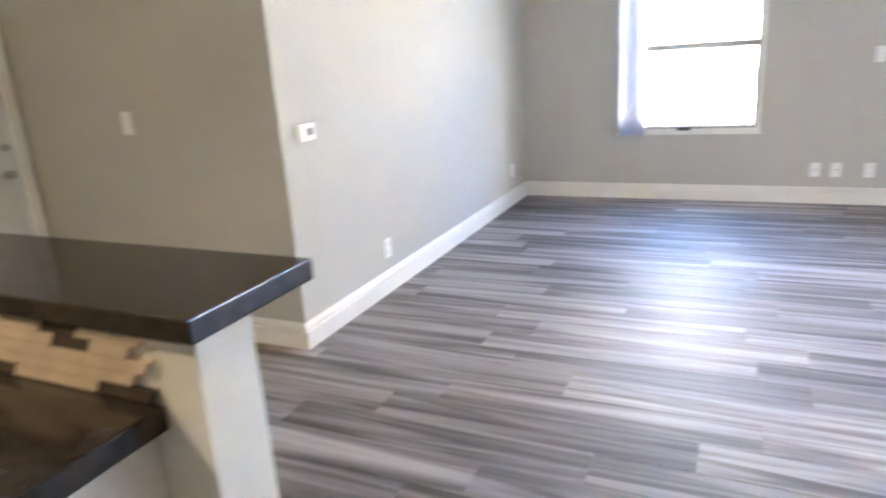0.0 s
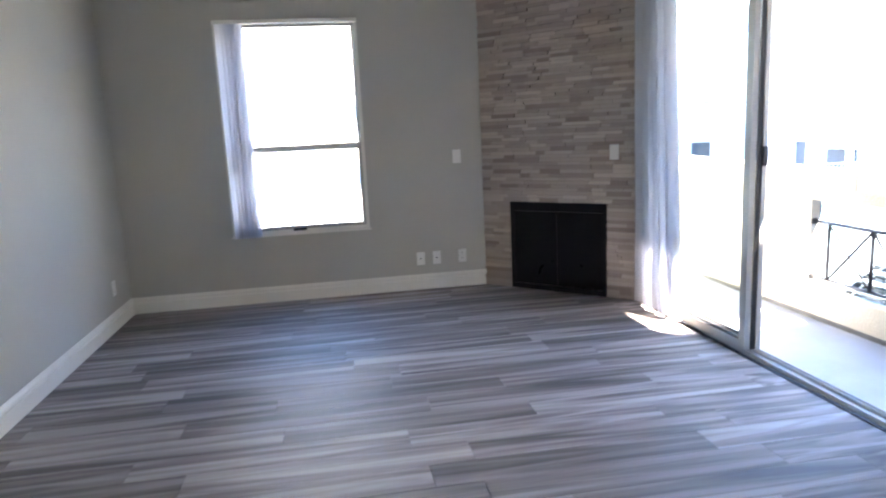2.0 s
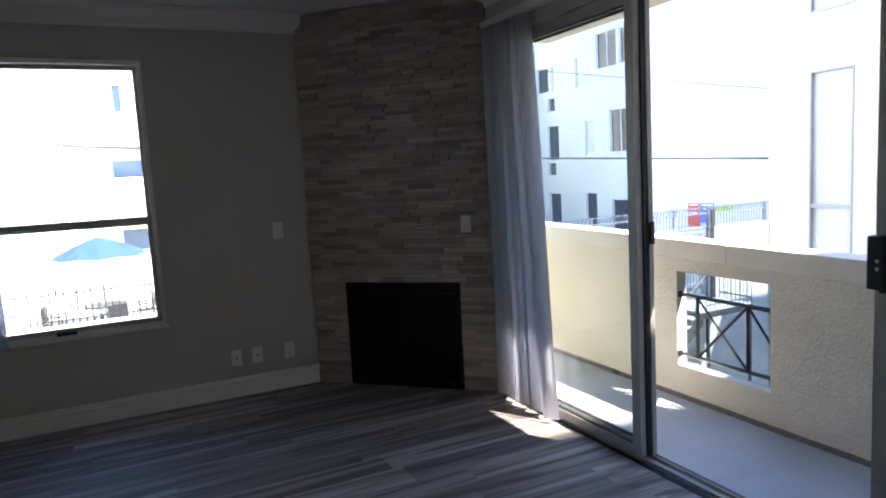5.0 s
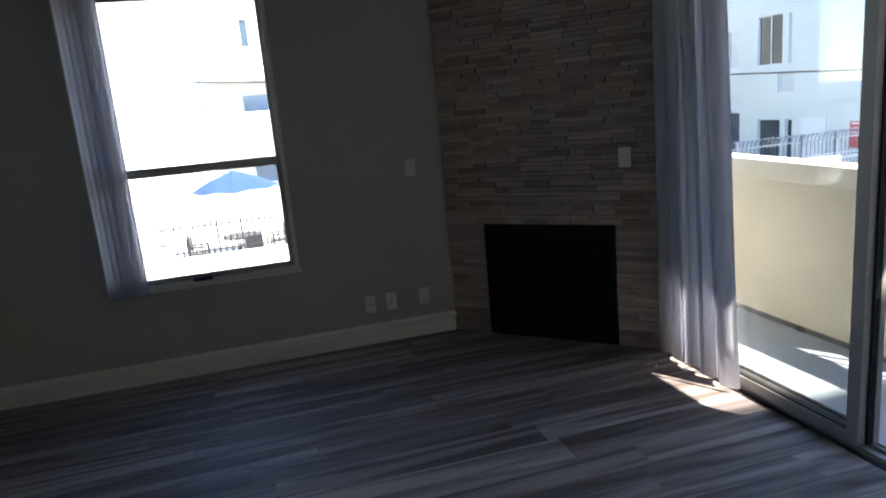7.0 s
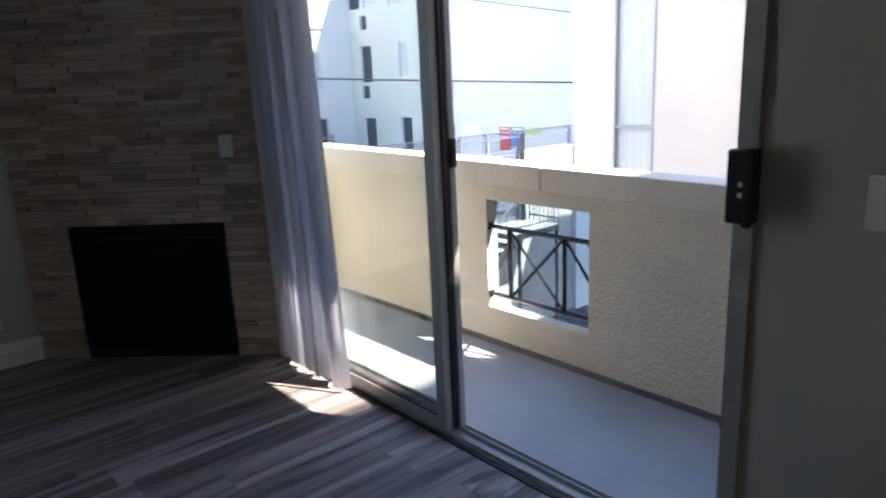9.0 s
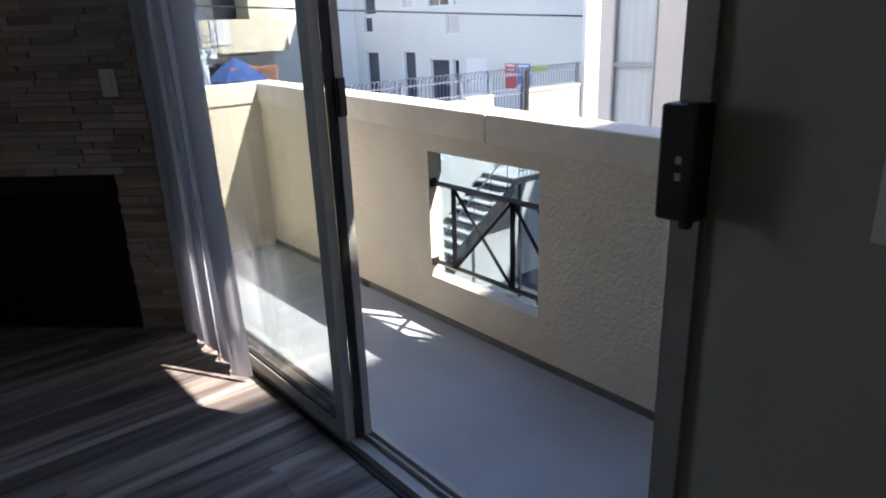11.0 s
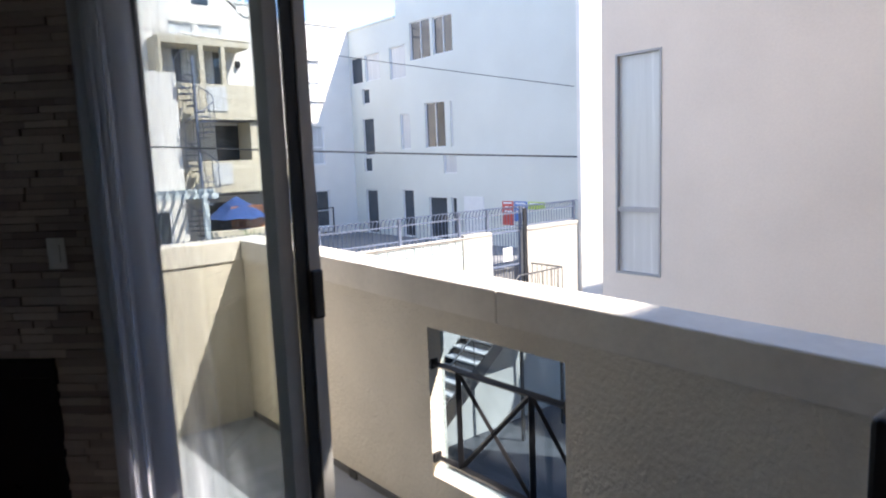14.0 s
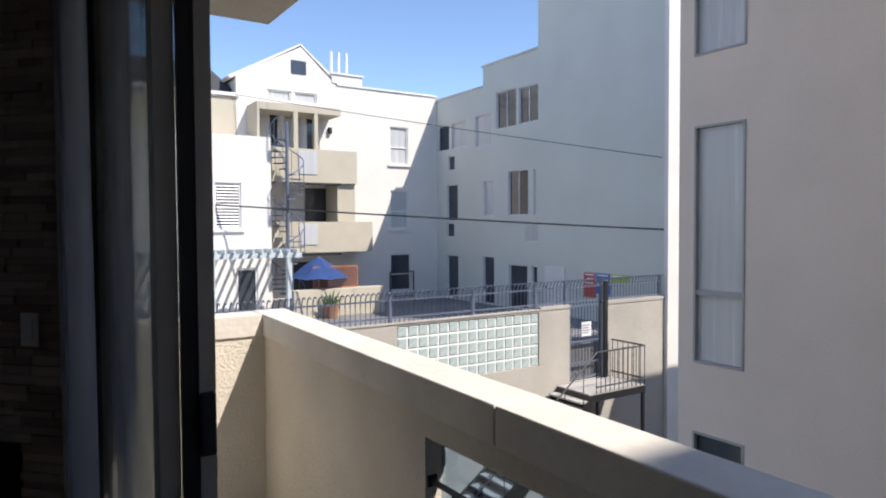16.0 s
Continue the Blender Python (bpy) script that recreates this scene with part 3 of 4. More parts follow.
for r in range(5):
    x = -0.835 - 0.03 * (r % 2)
    while x > -2.2:
        w = rng.choice((0.05, 0.08, 0.11))
        z, lean = 0.923 + 0.0218 * r, 0.012
        tone = "tile_dark" if rng.random() < 0.3 else "tile_light"
        part("tile", poly(bmesh.new(), [(x - w + 0.002, 0.466, z), (x, 0.466, z), (x + lean, 0.466, z + 0.02), (x - w + 0.002 + lean, 0.466, z + 0.02)], (0, 0.0105, 0)), M[tone], bs)
        x -= w

# ---- balcony ----
PIN, POUT, PTOP, PEND, DECKZ = 2.94, 3.022, 1.03, 5.97, -0.035
HOLE = (3.6, 4.285, 0.18, 0.797)
solid("balcony_floor", boxes((2.14, PIN, 1.0, PEND, -0.25, DECKZ)), M["deck"], kind="structure")
par = thing("parapet", (2.93, 3.5, DECKZ), "cream stucco balcony parapet with a smooth cap and a square opening", "parapet", kind="structure")
part("wall", wall_x(PIN, POUT, 0.85, PEND + 0.15, -0.25, PTOP - 0.12, [HOLE]), M["stucco"], par)
part("wall", boxes((2.14, PIN, PEND, PEND + 0.15, -0.25, PTOP - 0.12)), M["stucco"], par)
part("wall", boxes((2.14, PIN, 0.85, 1.0, -0.25, PTOP - 0.12)), M["stucco"], par)


def fall(bm):
    """The cap drops a little along its length, for the rain."""
    for v in bm.verts:
        v.co.z -= 0.017 * (PEND - v.co.y)
    return bm


part("cap", fall(boxes((PIN - 0.012, PIN + 0.168, 3.89, PEND + 0.162, PTOP - 0.12, PTOP), bevel=0.006)), M["cap"], par)
part("cap", fall(boxes((PIN - 0.012, PIN + 0.168, 0.85, 3.886, PTOP - 0.12, PTOP), bevel=0.006)), M["cap"], par)
part("cap", boxes((2.142, PIN - 0.013, PEND - 0.012, PEND + 0.162, PTOP - 0.12, PTOP), bevel=0.006), M["cap"], par)
part("base_strip", boxes((PIN - 0.012, PIN, 1.0, PEND, DECKZ, DECKZ + 0.03)), M["deck_edge"], par, "dark flashing at the deck")
part("drain", boxes((PIN - 0.02, PIN - 0.012, 4.84, 4.9, DECKZ, DECKZ + 0.035)), M["dark_slot"], par, "small dark drain")
part("drain", boxes((PIN - 0.05, PIN - 0.012, 2.8, 2.9, DECKZ, DECKZ + 0.045), bevel=0.004), M["dark_slot"], par, "small dark drain")
rail = thing("metal_grille", (2.93, 3.9, 0.185), "black metal cross-braced grille in the parapet opening", "grille")
GX = 2.962
for z in (0.645, 0.255):
    part("rail", bar(bmesh.new(), (GX, HOLE[0], z), (GX, HOLE[1], z), 0.018), M["black"], rail)
    for y in (HOLE[0], HOLE[1] - 0.012):
        part("bracket", boxes((GX - 0.02, GX + 0.02, y, y + 0.012, z - 0.02, z + 0.02), bevel=0.003), M["black"], rail)
for y in (4.135, 3.765):
    part("post", bar(bmesh.new(), (GX, y, 0.255), (GX, y, 0.645), 0.021), M["black"], rail)
for p, q in (((4.135, 0.64), (3.765, 0.255)), ((4.135, 0.255), (3.765, 0.645)), ((3.765, 0.645), (3.605, 0.44))):
    part("brace", bar(bmesh.new(), (GX, *p), (GX, *q), 0.014), M["black"], rail)
acrylic = part("panel", boxes((3.004, 3.008, HOLE[0] + 0.002, HOLE[1] - 0.002, HOLE[2] + 0.002, HOLE[3] - 0.002)), M["acrylic"], rail, "clear weathered plastic panel")
acrylic.visible_shadow = False

# our own building's outside
solid("upper_balcony", boxes((2.14, 2.8, 0.2, 5.41, 2.43, 3.7)), M["stucco"], kind="structure", label="cream stucco balcony of the floor above", category="balcony")
solid("wall_own_facade", boxes((1.6, 2.139, -9.0, 5.9, 2.87, 9.5), (1.6, 2.139, -9.0, BACK - 0.21, -6.0, 2.87), (1.6, 2.139, BACK - 0.21, 6.12, -6.0, -0.21)), M["stucco"], kind="structure")
# Unseen wall added here to cast the shadow edge over the balcony and floor.
solid("wall_south_wing", boxes((2.2, 16, -9.0, -4.0, -6.0, 11.28)), M["pink_stucco"], kind="structure")

# ---- ground ----
solid("ground", boxes((-400, 400, -400, 800, -6.2, -6.0)), M["asphalt"], kind="structure")


# ---- buildings opposite ----
def opening(house, axis, at, out, u0, u1, z0, z1, pane="far_pane", bars=(), sill=True, fw=0.05, deep=0.11, frame="far_frame"):
    """A window let into a wall whose face lies at x or y = at, facing out (+1 or -1)."""
    def put(d0, d1):
        a, b = sorted((at + out * d0, at + out * d1))
        return put_x(a, b) if axis == "x" else put_y(a, b)
    bm = bmesh.new()
    put(-deep, -deep + 0.02)(bm, u0, u1, z0, z1)
    w = part("window", bm, M[pane], house)
    bm = edge_frame(bmesh.new(), u0, u1, z0, z1, fw, put(-deep + 0.022, -deep + 0.07))
    for f in bars:
        z = z0 + (z1 - z0) * f
        put(-deep + 0.022, -deep + 0.06)(bm, u0 + fw, u1 - fw, z - 0.025, z + 0.025)
    part("frame", bm, M[frame], w)
    if sill:
        bm = bmesh.new()
        put(0.0, 0.08)(bm, u0 - 0.1, u1 + 0.1, z0 - 0.1, z0 - 0.01)
        part("sill", bm, M["white_stucco"], w)
    return w


# the near block across the alley
nb = thing("apartment_building", (8, 2, -6), "pale pinkish stucco apartment block with tall narrow blind-drawn windows", "building")
NH = [(5.99, 6.53, 0.15, 2.47), (5.99, 6.54, 3.15, 5.2), (5.98, 6.53, -2.6, -0.537), (1.0, 2.4, 0.09, 2.45), (1.0, 2.4, -2.6, -0.57)]
part("wall", wall_x(7.43, 7.63, -3.9, 6.71, -6, 5.5, NH), M["pink_stucco"], nb)
part("wall", boxes((7.63, 17.0, -3.9, 6.71, -6, 5.45)), M["pink_stucco"], nb)
# Taller block, out of view, added to shade the garden wall's lower right.
part("wall", boxes((20.6, 30.0, -3.9, 6.71, -6, 8.65)), M["pink_stucco"], nb)
for k, (a, b, c, d) in enumerate(NH):
    w = opening(nb, "x", 7.43, -1, a, b, c, d, "curtain_pane" if k not in (2, 4) else "far_pane", (0.3,), False, 0.022, 0.06, "grey_frame")

for k in range(9):
    y = 6.03 + 0.056 * k
    part("blind_slat", poly(bmesh.new(), [(7.515, y, 0.17), (7.505, y + 0.03, 0.17), (7.515, y + 0.052, 0.17), (7.52, y + 0.03, 0.17)], (0, 0, 2.26)), M["vane_thick"], nb)

# the garden wall with its glass blocks and fence
gw = thing("garden_wall", (12, 15.0, -6), "weathered grey cement garden wall with a panel of glass blocks", "wall", kind="structure")
GB, GATE = (8.72, 12.76, -1.985, -0.64), (13.8, 15.03, -2.55, -0.6)
part("wall", wall_y(14.9, 15.1, 2.5, 17.5, -6, -0.6, [GB, GATE]), M["garden_wall"], gw)
part("coping", boxes((2.5, 12.8, 14.88, 15.12, -0.598, -0.57), (12.8, 13.79, 14.88, 15.12, -0.598, -0.52), (15.04, 17.5, 14.88, 15.12, -0.598, -0.51)), M["garden_wall"], gw)
part("joint", boxes((GB[0], GB[1], 14.94, 15.06, GB[2], GB[3])), M["joint"], gw, "white mortar joints")
bw, bh = (GB[1] - GB[0]) / 15, (GB[3] - GB[2]) / 5
proto = to_mesh("glass_block", boxes((-bw / 2 + 0.024, bw / 2 - 0.024, -0.016, 0.016, -bh / 2 + 0.024, bh / 2 - 0.024), bevel=0.012), M["block"])
for i in range(15):
    for j in range(5):
        o = new("glass_block", proto)
        o.parent = gw
        o.location = Vector((GB[0] + bw * (i + 0.5), 14.935, GB[2] + bh * (j + 0.5))) - ROOT[gw.name]
gate = thing("metal_gate", (14.4, 14.98, -2.55), "blue-grey iron bar gate with a white paper notice", "gate")
part("gate_frame", edge_frame(bmesh.new(), 13.84, 14.99, -2.5, -0.56, 0.05, put_y(14.96, 15.0)), M["iron"], gate)
for k in range(9):
    x = 13.96 + k * 0.113
    part("bar", bar(bmesh.new(), (x, 14.98, -2.46), (x, 14.98, -0.6), 0.02), M["iron"], gate)
for z in (-1.55, -2.12):
    part("mid_rail", boxes((13.89, 14.94, 14.965, 14.995, z, z + 0.05)), M["iron"], gate)
nt = part("notice", boxes((14.27, 14.62, 14.94, 14.95, -1.4, -1.02)), M["paper"], gate, "white paper notice")
for k in range(4):
    part("print_line", boxes((14.29, 14.56 - 0.04 * (k % 2), 14.936, 14.9395, -1.12 - 0.065 * k, -1.095 - 0.065 * k)), M["ink"], nt)
post = solid("gate_post", boxes((15.0, 15.12, 14.82, 14.879, -2.55, 0.03)), M["black"], "dark gate post beside the iron gate", "post")

fence = thing("iron_fence", (12, 15.0, -0.57), "blue-grey iron fence with outward curved tops on the garden wall", "fence")
for z in (-0.48, -0.1):
    part("rail", boxes((2.6, 17.49, 14.985, 15.015, z, z + 0.035)), M["iron"], fence)
picket = bmesh.new()
tube(picket, [(0, 0, 0), (0, 0, 0.5), (0, -0.03, 0.6), (0, -0.09, 0.67), (0, -0.16, 0.69), (0, -0.22, 0.66)], 0.014, 5)
pm = to_mesh("picket", picket, M["iron"])
k = 0
x = 2.7
while x < 17.45:
    o = new("picket", pm)
    o.parent = fence
    o.location = Vector((x, 15.0, -0.575)) - ROOT[fence.name]
    x += 0.118
for x in (4.1, 6.4, 8.6, 10.8, 12.72, 13.74, 15.05, 17.42):
    part("post", boxes((x - 0.035, x + 0.035, 14.965, 15.035, -0.575, 0.1)), M["iron"], fence)

RISE = 0.2


def stair_part(name, bm, material, parent):
    """A piece of the stair, which stands a little above the numbers given; its feet reach down to the ground."""
    for v in bm.verts:
        if v.co.z > -5.99:
            v.co.z += RISE
    return part(name, bm, material, parent)


st = thing("metal_stair", (14.5, 14.2, -6), "black metal stair and landing with concrete treads at the gate", "stairs")
stair_part("landing", boxes((13.3, 15.3, 13.7, 14.86, -2.95, -2.78)), M["black"], st)
stair_part("landing_top", boxes((13.33, 15.27, 13.73, 14.84, -2.779, -2.75)), M["concrete"], st)
for k in range(14):
    x, z = 13.02 - 0.27 * k, -2.94 - 0.2 * k
    stair_part("tread", boxes((x, x + 0.29, 13.72, 14.84, z, z + 0.04)), M["concrete"], st)
    stair_part("riser", boxes((x + 0.25, x + 0.28, 13.72, 14.84, z - 0.15, z - 0.001)), M["black"], st)
for y in (13.68, 14.845):
    stair_part("stringer", poly(bmesh.new(), [(13.4, y, -2.8), (13.4, y, -3.1), (9.4, y, -6.0), (9.0, y, -6.0), (9.0, y, -5.75)], (0, 0.03, 0)), M["black"], st)
for x in (13.6, 15.22):
    stair_part("leg", boxes((x, x + 0.07, 13.72, 13.79, -6, -2.951)), M["black"], st)
for z in (-1.75, -2.6):
    stair_part("guard_rail", bar(bmesh.new(), (13.55, 13.72, z), (15.28, 13.72, z), 0.03), M["black"], st)
    stair_part("guard_rail", bar(bmesh.new(), (15.28, 13.72, z), (15.28, 14.84, z), 0.03), M["black"], st)
for k in range(12):
    x = 13.55 + k * 0.157
    stair_part("baluster", bar(bmesh.new(), (x, 13.72, -2.75), (x, 13.72, -1.75), 0.018), M["black"], st)
for k in range(6):
    stair_part("baluster", bar(bmesh.new(), (15.28, 13.9 + 0.18 * k, -2.75), (15.28, 13.9 + 0.18 * k, -1.75), 0.018), M["black"], st)
stair_part("handrail", bar(bmesh.new(), (13.55, 13.7, -1.75), (9.3, 13.7, -4.9), 0.035), M["black"], st)
for k in range(6):
    x = 13.1 - 0.6 * k
    stair_part("baluster", bar(bmesh.new(), (x, 13.7, -2.95 - 0.444 * k), (x, 13.7, -2.08 - 0.444 * k), 0.018), M["black"], st)

# pool terrace behind the garden wall
solid("terrace_floor", boxes((2.5, 17.8, 15.1, 27.5, -6.0, -1.62)), M["pool_deck"], kind="structure")

# tall grey block closing the court
rb = thing("apartment_building", (18, 20, -6), "pale grey stucco apartment block with stepped parapet and dark windows", "building")
# The three small openings stand in for air conditioners, the lowest row for doors.
RH = [(26.52, 27.43, 4.85, 5.97), (25.24, 26.31, 4.88, 5.97), (23.5, 24.55, 4.76, 6.02), (21.94, 23.17, 5.31, 6.76), (20.69, 21.78, 5.34, 6.7),
      (26.09, 26.62, 3.95, 4.6), (25.87, 26.7, 1.76, 3.35), (23.37, 24.0, 1.93, 3.35), (21.25, 22.42, 1.93, 3.65), (20.83, 20.95, 1.92, 3.6),
      (26.15, 26.74, 1.06, 1.69), (20.68, 21.42, 0.94, 1.63), (25.85, 26.73, -1.6, 0.29), (23.33, 24.06, -1.6, 0.32), (21.3, 22.38, -1.6, 0.06), (20.75, 21.05, -1.4, 0.06)]
part("wall", wall_x(17.8, 18.1, 14.92, 27.5, -6, 7.1, RH), M["grey_stucco"], rb)
part("wall", boxes((18.1, 26, 15.2, 33, -6, 7.05)), M["grey_stucco"], rb)
part("wall", boxes((17.8, 26, 14.92, 20.68, 7.1, 10.2), (17.8, 26, 20.68, 24.03, 7.1, 7.9)), M["grey_stucco"], rb)
part("end_wall", boxes((17.52, 26, 14.78, 14.918, -6, 10.2)), M["white_stucco"], rb, "sunlit white end wall")
part("parapet_cap", boxes((17.74, 18.2, 20.69, 24.08, 7.9, 7.98), (17.74, 18.2, 24.09, 27.5, 7.1, 7.18)), M["grey_stucco"], rb)
for k, (a, b, c, d) in enumerate(RH):
    opening(rb, "x", 17.8, -1, a, b, c, d, "curtain_pane" if k in (1, 2, 7, 11) else "far_pane", (), False, 0.04)
    if k in (3, 4, 8):
        part("mullion", boxes((17.86, 17.9, (a + b) / 2 - 0.02, (a + b) / 2 + 0.02, c, d)), M["far_frame"], rb)
wd = part("service_door", boxes((17.77, 17.8, 19.29, 20.32, -1.6, 0.1)), M["far_frame"], rb, "white service door")
part("handle", boxes((17.74, 17.77, 20.2, 20.24, -0.75, -0.62)), M["black"], wd)
for y0, y1, z0, z1, m, lab in ((17.85, 18.36, -0.85, -0.03, "red_sign", "red printed notice board"), (17.22, 17.8, -0.7, -0.03, "blue_sign", "blue printed notice board"),
                               (16.45, 17.15, -0.28, -0.03, "lime_sign", "lime green printed notice board")):
    sg = thing("notice_board", (17.78, (y0 + y1) / 2, z0), lab + " on the grey wall", "sign", "pool notices")
    part("board", boxes((17.77, 17.797, y0, y1, z0, z1)), M[m], sg)
    for k in range(3):
        z = z1 - 0.09 - 0.14 * k
        if z > z0 + 0.05:
            part("print_line", boxes((17.765, 17.769, y0 + 0.06, y1 - 0.06 - 0.08 * (k % 2), z, z + 0.05)), M["paper"], sg)

# the gabled house at the end of the court
gh = thing("apartment_house", (12, 28, -6), "white stucco house with a gable, tan balconies and small windows", "house")
F = 27.5
FH = [(11.05, 11.66, 7.55, 8.07), (10.07, 11.05, 6.42, 6.85), (11.15, 12.12, 6.42, 6.85), (15.4, 16.3, 4.22, 5.82), (15.4, 16.32, 1.45, 3.1), (15.38, 16.42, -1.25, 0.36),
      (10.12, 10.55, 4.63, 5.95), (10.75, 11.5, 3.9, 5.9), (11.62, 12.2, 3.9, 5.9), (11.5, 12.8, 1.0, 3.15), (11.0, 12.6, -1.55, 0.2)]
part("wall", wall_y(F, F + 0.3, 8.9, 17.8, -6, 7.28, FH[1:]), M["white_stucco"], gh)
bm = bmesh.new()
poly(bm, [(8.95, F + 0.001, 7.28), (12.95, F + 0.001, 7.28), (11.45, F + 0.001, 8.62)], (0, 0.3, 0))
part("gable_wall", bm, M["white_stucco"], gh)
part("attic_window", boxes((11.05, 11.66, F - 0.03, F + 0.0005, 7.55, 8.07)), M["far_pane"], gh)
part("wall", boxes((8.9, 17.8, F + 0.3, 38, -6, 7.2)), M["white_stucco"], gh)
bm = bmesh.new()
poly(bm, [(8.7, F - 0.015, 7.1), (11.45, F - 0.015, 8.68), (13.2, F - 0.015, 7.2), (13.2, F - 0.015, 7.32), (11.45, F - 0.015, 8.76), (8.6, F - 0.015, 7.18)], (0, 9, 0))
part("roof", bm, M["white_stucco"], gh, "pale gable roof edge")
bm = bmesh.new()
poly(bm, [(3.0, F + 0.2, 6.5), (9.1, F + 0.2, 6.5), (8.3, F + 2.2, 8.0), (3.0, F + 2.2, 8.0)], (0, 3, 0.4))
part("roof", bm, M["roof"], gh, "dark shingle roof")
part("gutter", boxes((3.0, 9.0, F - 0.1, F + 0.19, 6.42, 6.55)), M["far_frame"], gh)
part("wall", boxes((3.0, 8.89, F, F + 3, -6, 6.41)), M["tan_stucco"], gh)
part("parapet_cap", boxes((12.96, 17.8, F - 0.05, F + 0.35, 7.285, 7.36)), M["white_stucco"], gh)
for k, (a, b, c, d) in enumerate(FH[1:]):
    opening(gh, "y", F, -1, a, b, c, d, "curtain_pane" if k in (0, 1, 2, 3, 6) else "far_pane", (0.45,) if k in (2, 3, 4) else (), k in (2, 3), 0.06)
part("pier", boxes((12.45, 13.2, 26.36, 27.499, 1.74, 3.21)), M["tan_stucco"], gh, "tan stucco balcony pier")
part("beam", boxes((9.4, 12.6, 26.3, 27.499, 5.85, 6.12)), M["tan_stucco"], gh, "tan stucco balcony beam")
for q in ((9.3, 9.39, 26.3, 27.499, 4.73, 6.12), (10.68, 10.85, 26.3, 26.5, 4.49, 5.84), (11.5, 11.65, 26.3, 26.5, 4.49, 5.84)):
    part("pier", boxes(q), M["tan_stucco"], gh)
for x0, x1, z0, z1 in ((9.8, 13.22, 3.22, 4.48), (9.8, 13.88, 0.56, 1.73)):
    bl = part("balcony", boxes((x0, x1, 26.2, 26.35, z0, z1), (x1 - 0.15, x1, 26.35, 27.499, z0, z1), (x0, x1 - 0.15, 26.35, 27.499, z0, z0 + 0.2)), M["tan_stucco"], gh, "tan stucco balcony")
    part("grille_panel", boxes((x0 + 1.0, x0 + 1.75, 26.17, 26.199, z0 + 0.3, z1 - 0.08)), M["curtain_pane"], bl)
    part("awning", boxes((x0 + 0.7, x0 + 2.6, 25.9, 26.2, z0 - 0.1, z0 - 0.03)), M["black"], bl, "dark rolled awning")
part("roof_block", boxes((12.75, 14.1, F - 0.04, F + 2.4, 7.37, 7.72), (12.7, 14.15, F - 0.09, F + 2.45, 7.72, 7.79)), M["white_stucco"], gh, "white stucco roof block")
for x in (13.0, 13.33, 13.68):
    vp = part("vent_pipe", rod(bmesh.new(), (x, F + 0.6, 7.79), (x, F + 0.6, 8.8), 0.06, 10), M["far_frame"], gh, "white vent pipe")
for x, z in ((12.55, 5.3), (12.6, 2.75), (9.55, 6.0)):
    part("wall_lamp", boxes((x, x + 0.14, 27.35, 27.499, z, z + 0.25), bevel=0.02), M["black"], gh, "small dark wall lamp")
part("juliet_rail", edge_frame(bmesh.new(), 15.3, 16.5, -1.5, -0.4, 0.04, put_y(F - 0.12, F - 0.08)), M["black"], gh)

ant = thing("antenna", (8.2, F + 1.8, 7.6), "thin rooftop television antenna", "antenna")
part("mast", rod(bmesh.new(), (8.2, F + 1.8, 7.3), (8.05, F + 1.8, 9.1), 0.02, 6), M["black"], ant)
for k in range(4):
    part("element", rod(bmesh.new(), (7.8 + 0.05 * k, F + 1.8, 8.6 + 0.14 * k), (8.35, F + 1.8, 8.5 + 0.14 * k), 0.012, 5), M["black"], ant)

wb = thing("white_annexe", (7, 26.5, -6), "white stucco annexe with a louvre-shuttered window", "house")
AH = [(7.56, 8.45, 1.47, 3.06), (8.25, 9.0, -1.6, 0.1)]
part("wall", wall_y(25.5, 25.7, 3.0, 9.52, -1.62, 4.72, AH), M["white_stucco"], wb)
part("wall", boxes((3.0, 9.52, 25.7, 27.4, -1.62, 4.7)), M["white_stucco"], wb)
w = opening(wb, "y", 25.5, -1, *AH[0], "far_pane", (0.5,), True, 0.06)
for k in range(14):
    z = 1.55 + k * 0.106
    part("slat", poly(bmesh.new(), [(7.63, 25.53, z), (8.38, 25.53, z), (8.38, 25.56, z + 0.05), (7.63, 25.56, z + 0.05)], (0, 0.008, 0)), M["far_frame"], w)
opening(wb, "y", 25.5, -1, *AH[1], "far_pane", (), False, 0.07)

pg = thing("pergola", (8.6, 24.5, -1.6), "pale blue painted timber pergola over a patio", "pergola")
for x in (9.55, 7.0, 4.5):
    part("post", boxes((x, x + 0.16, 24.0, 24.16, -1.62, 0.5)), M["pergola"], pg)
part("beam", boxes((3.4, 10.05, 23.98, 24.12, 0.5, 0.66)), M["pergola"], pg)
for k in range(22):
    x = 3.5 + 0.3 * k
    part("rafter", boxes((x, x + 0.06, 23.75, 25.48, 0.661, 0.78)), M["pergola"], pg)

sp = thing("spiral_staircase", (10.1, 25.45, -1.62), "grey metal spiral staircase beside the balconies", "staircase")
part("pole", rod(bmesh.new(), (10.1, 25.45, -1.62), (10.1, 25.45, 5.3), 0.06, 10), M["iron"], sp)
pts = []
for k in range(33):
    a, z = k * 0.52, -1.5 + k * 0.19
    pts.append((10.1 + 0.6 * math.cos(a), 25.45 + 0.6 * math.sin(a), z + 0.9))
    p1, p2 = [(10.1 + 0.6 * math.cos(a + q), 25.45 + 0.6 * math.sin(a + q), z) for q in (-0.26, 0.26)]
    part("tread", poly(bmesh.new(), [(10.1, 25.45, z), p1, p2], (0, 0, 0.04)), M["iron"], sp)
    part("baluster", rod(bmesh.new(), (pts[-1][0], pts[-1][1], z), pts[-1], 0.012, 5), M["iron"], sp)
part("handrail", tube(bmesh.new(), pts, 0.022, 6), M["iron"], sp)


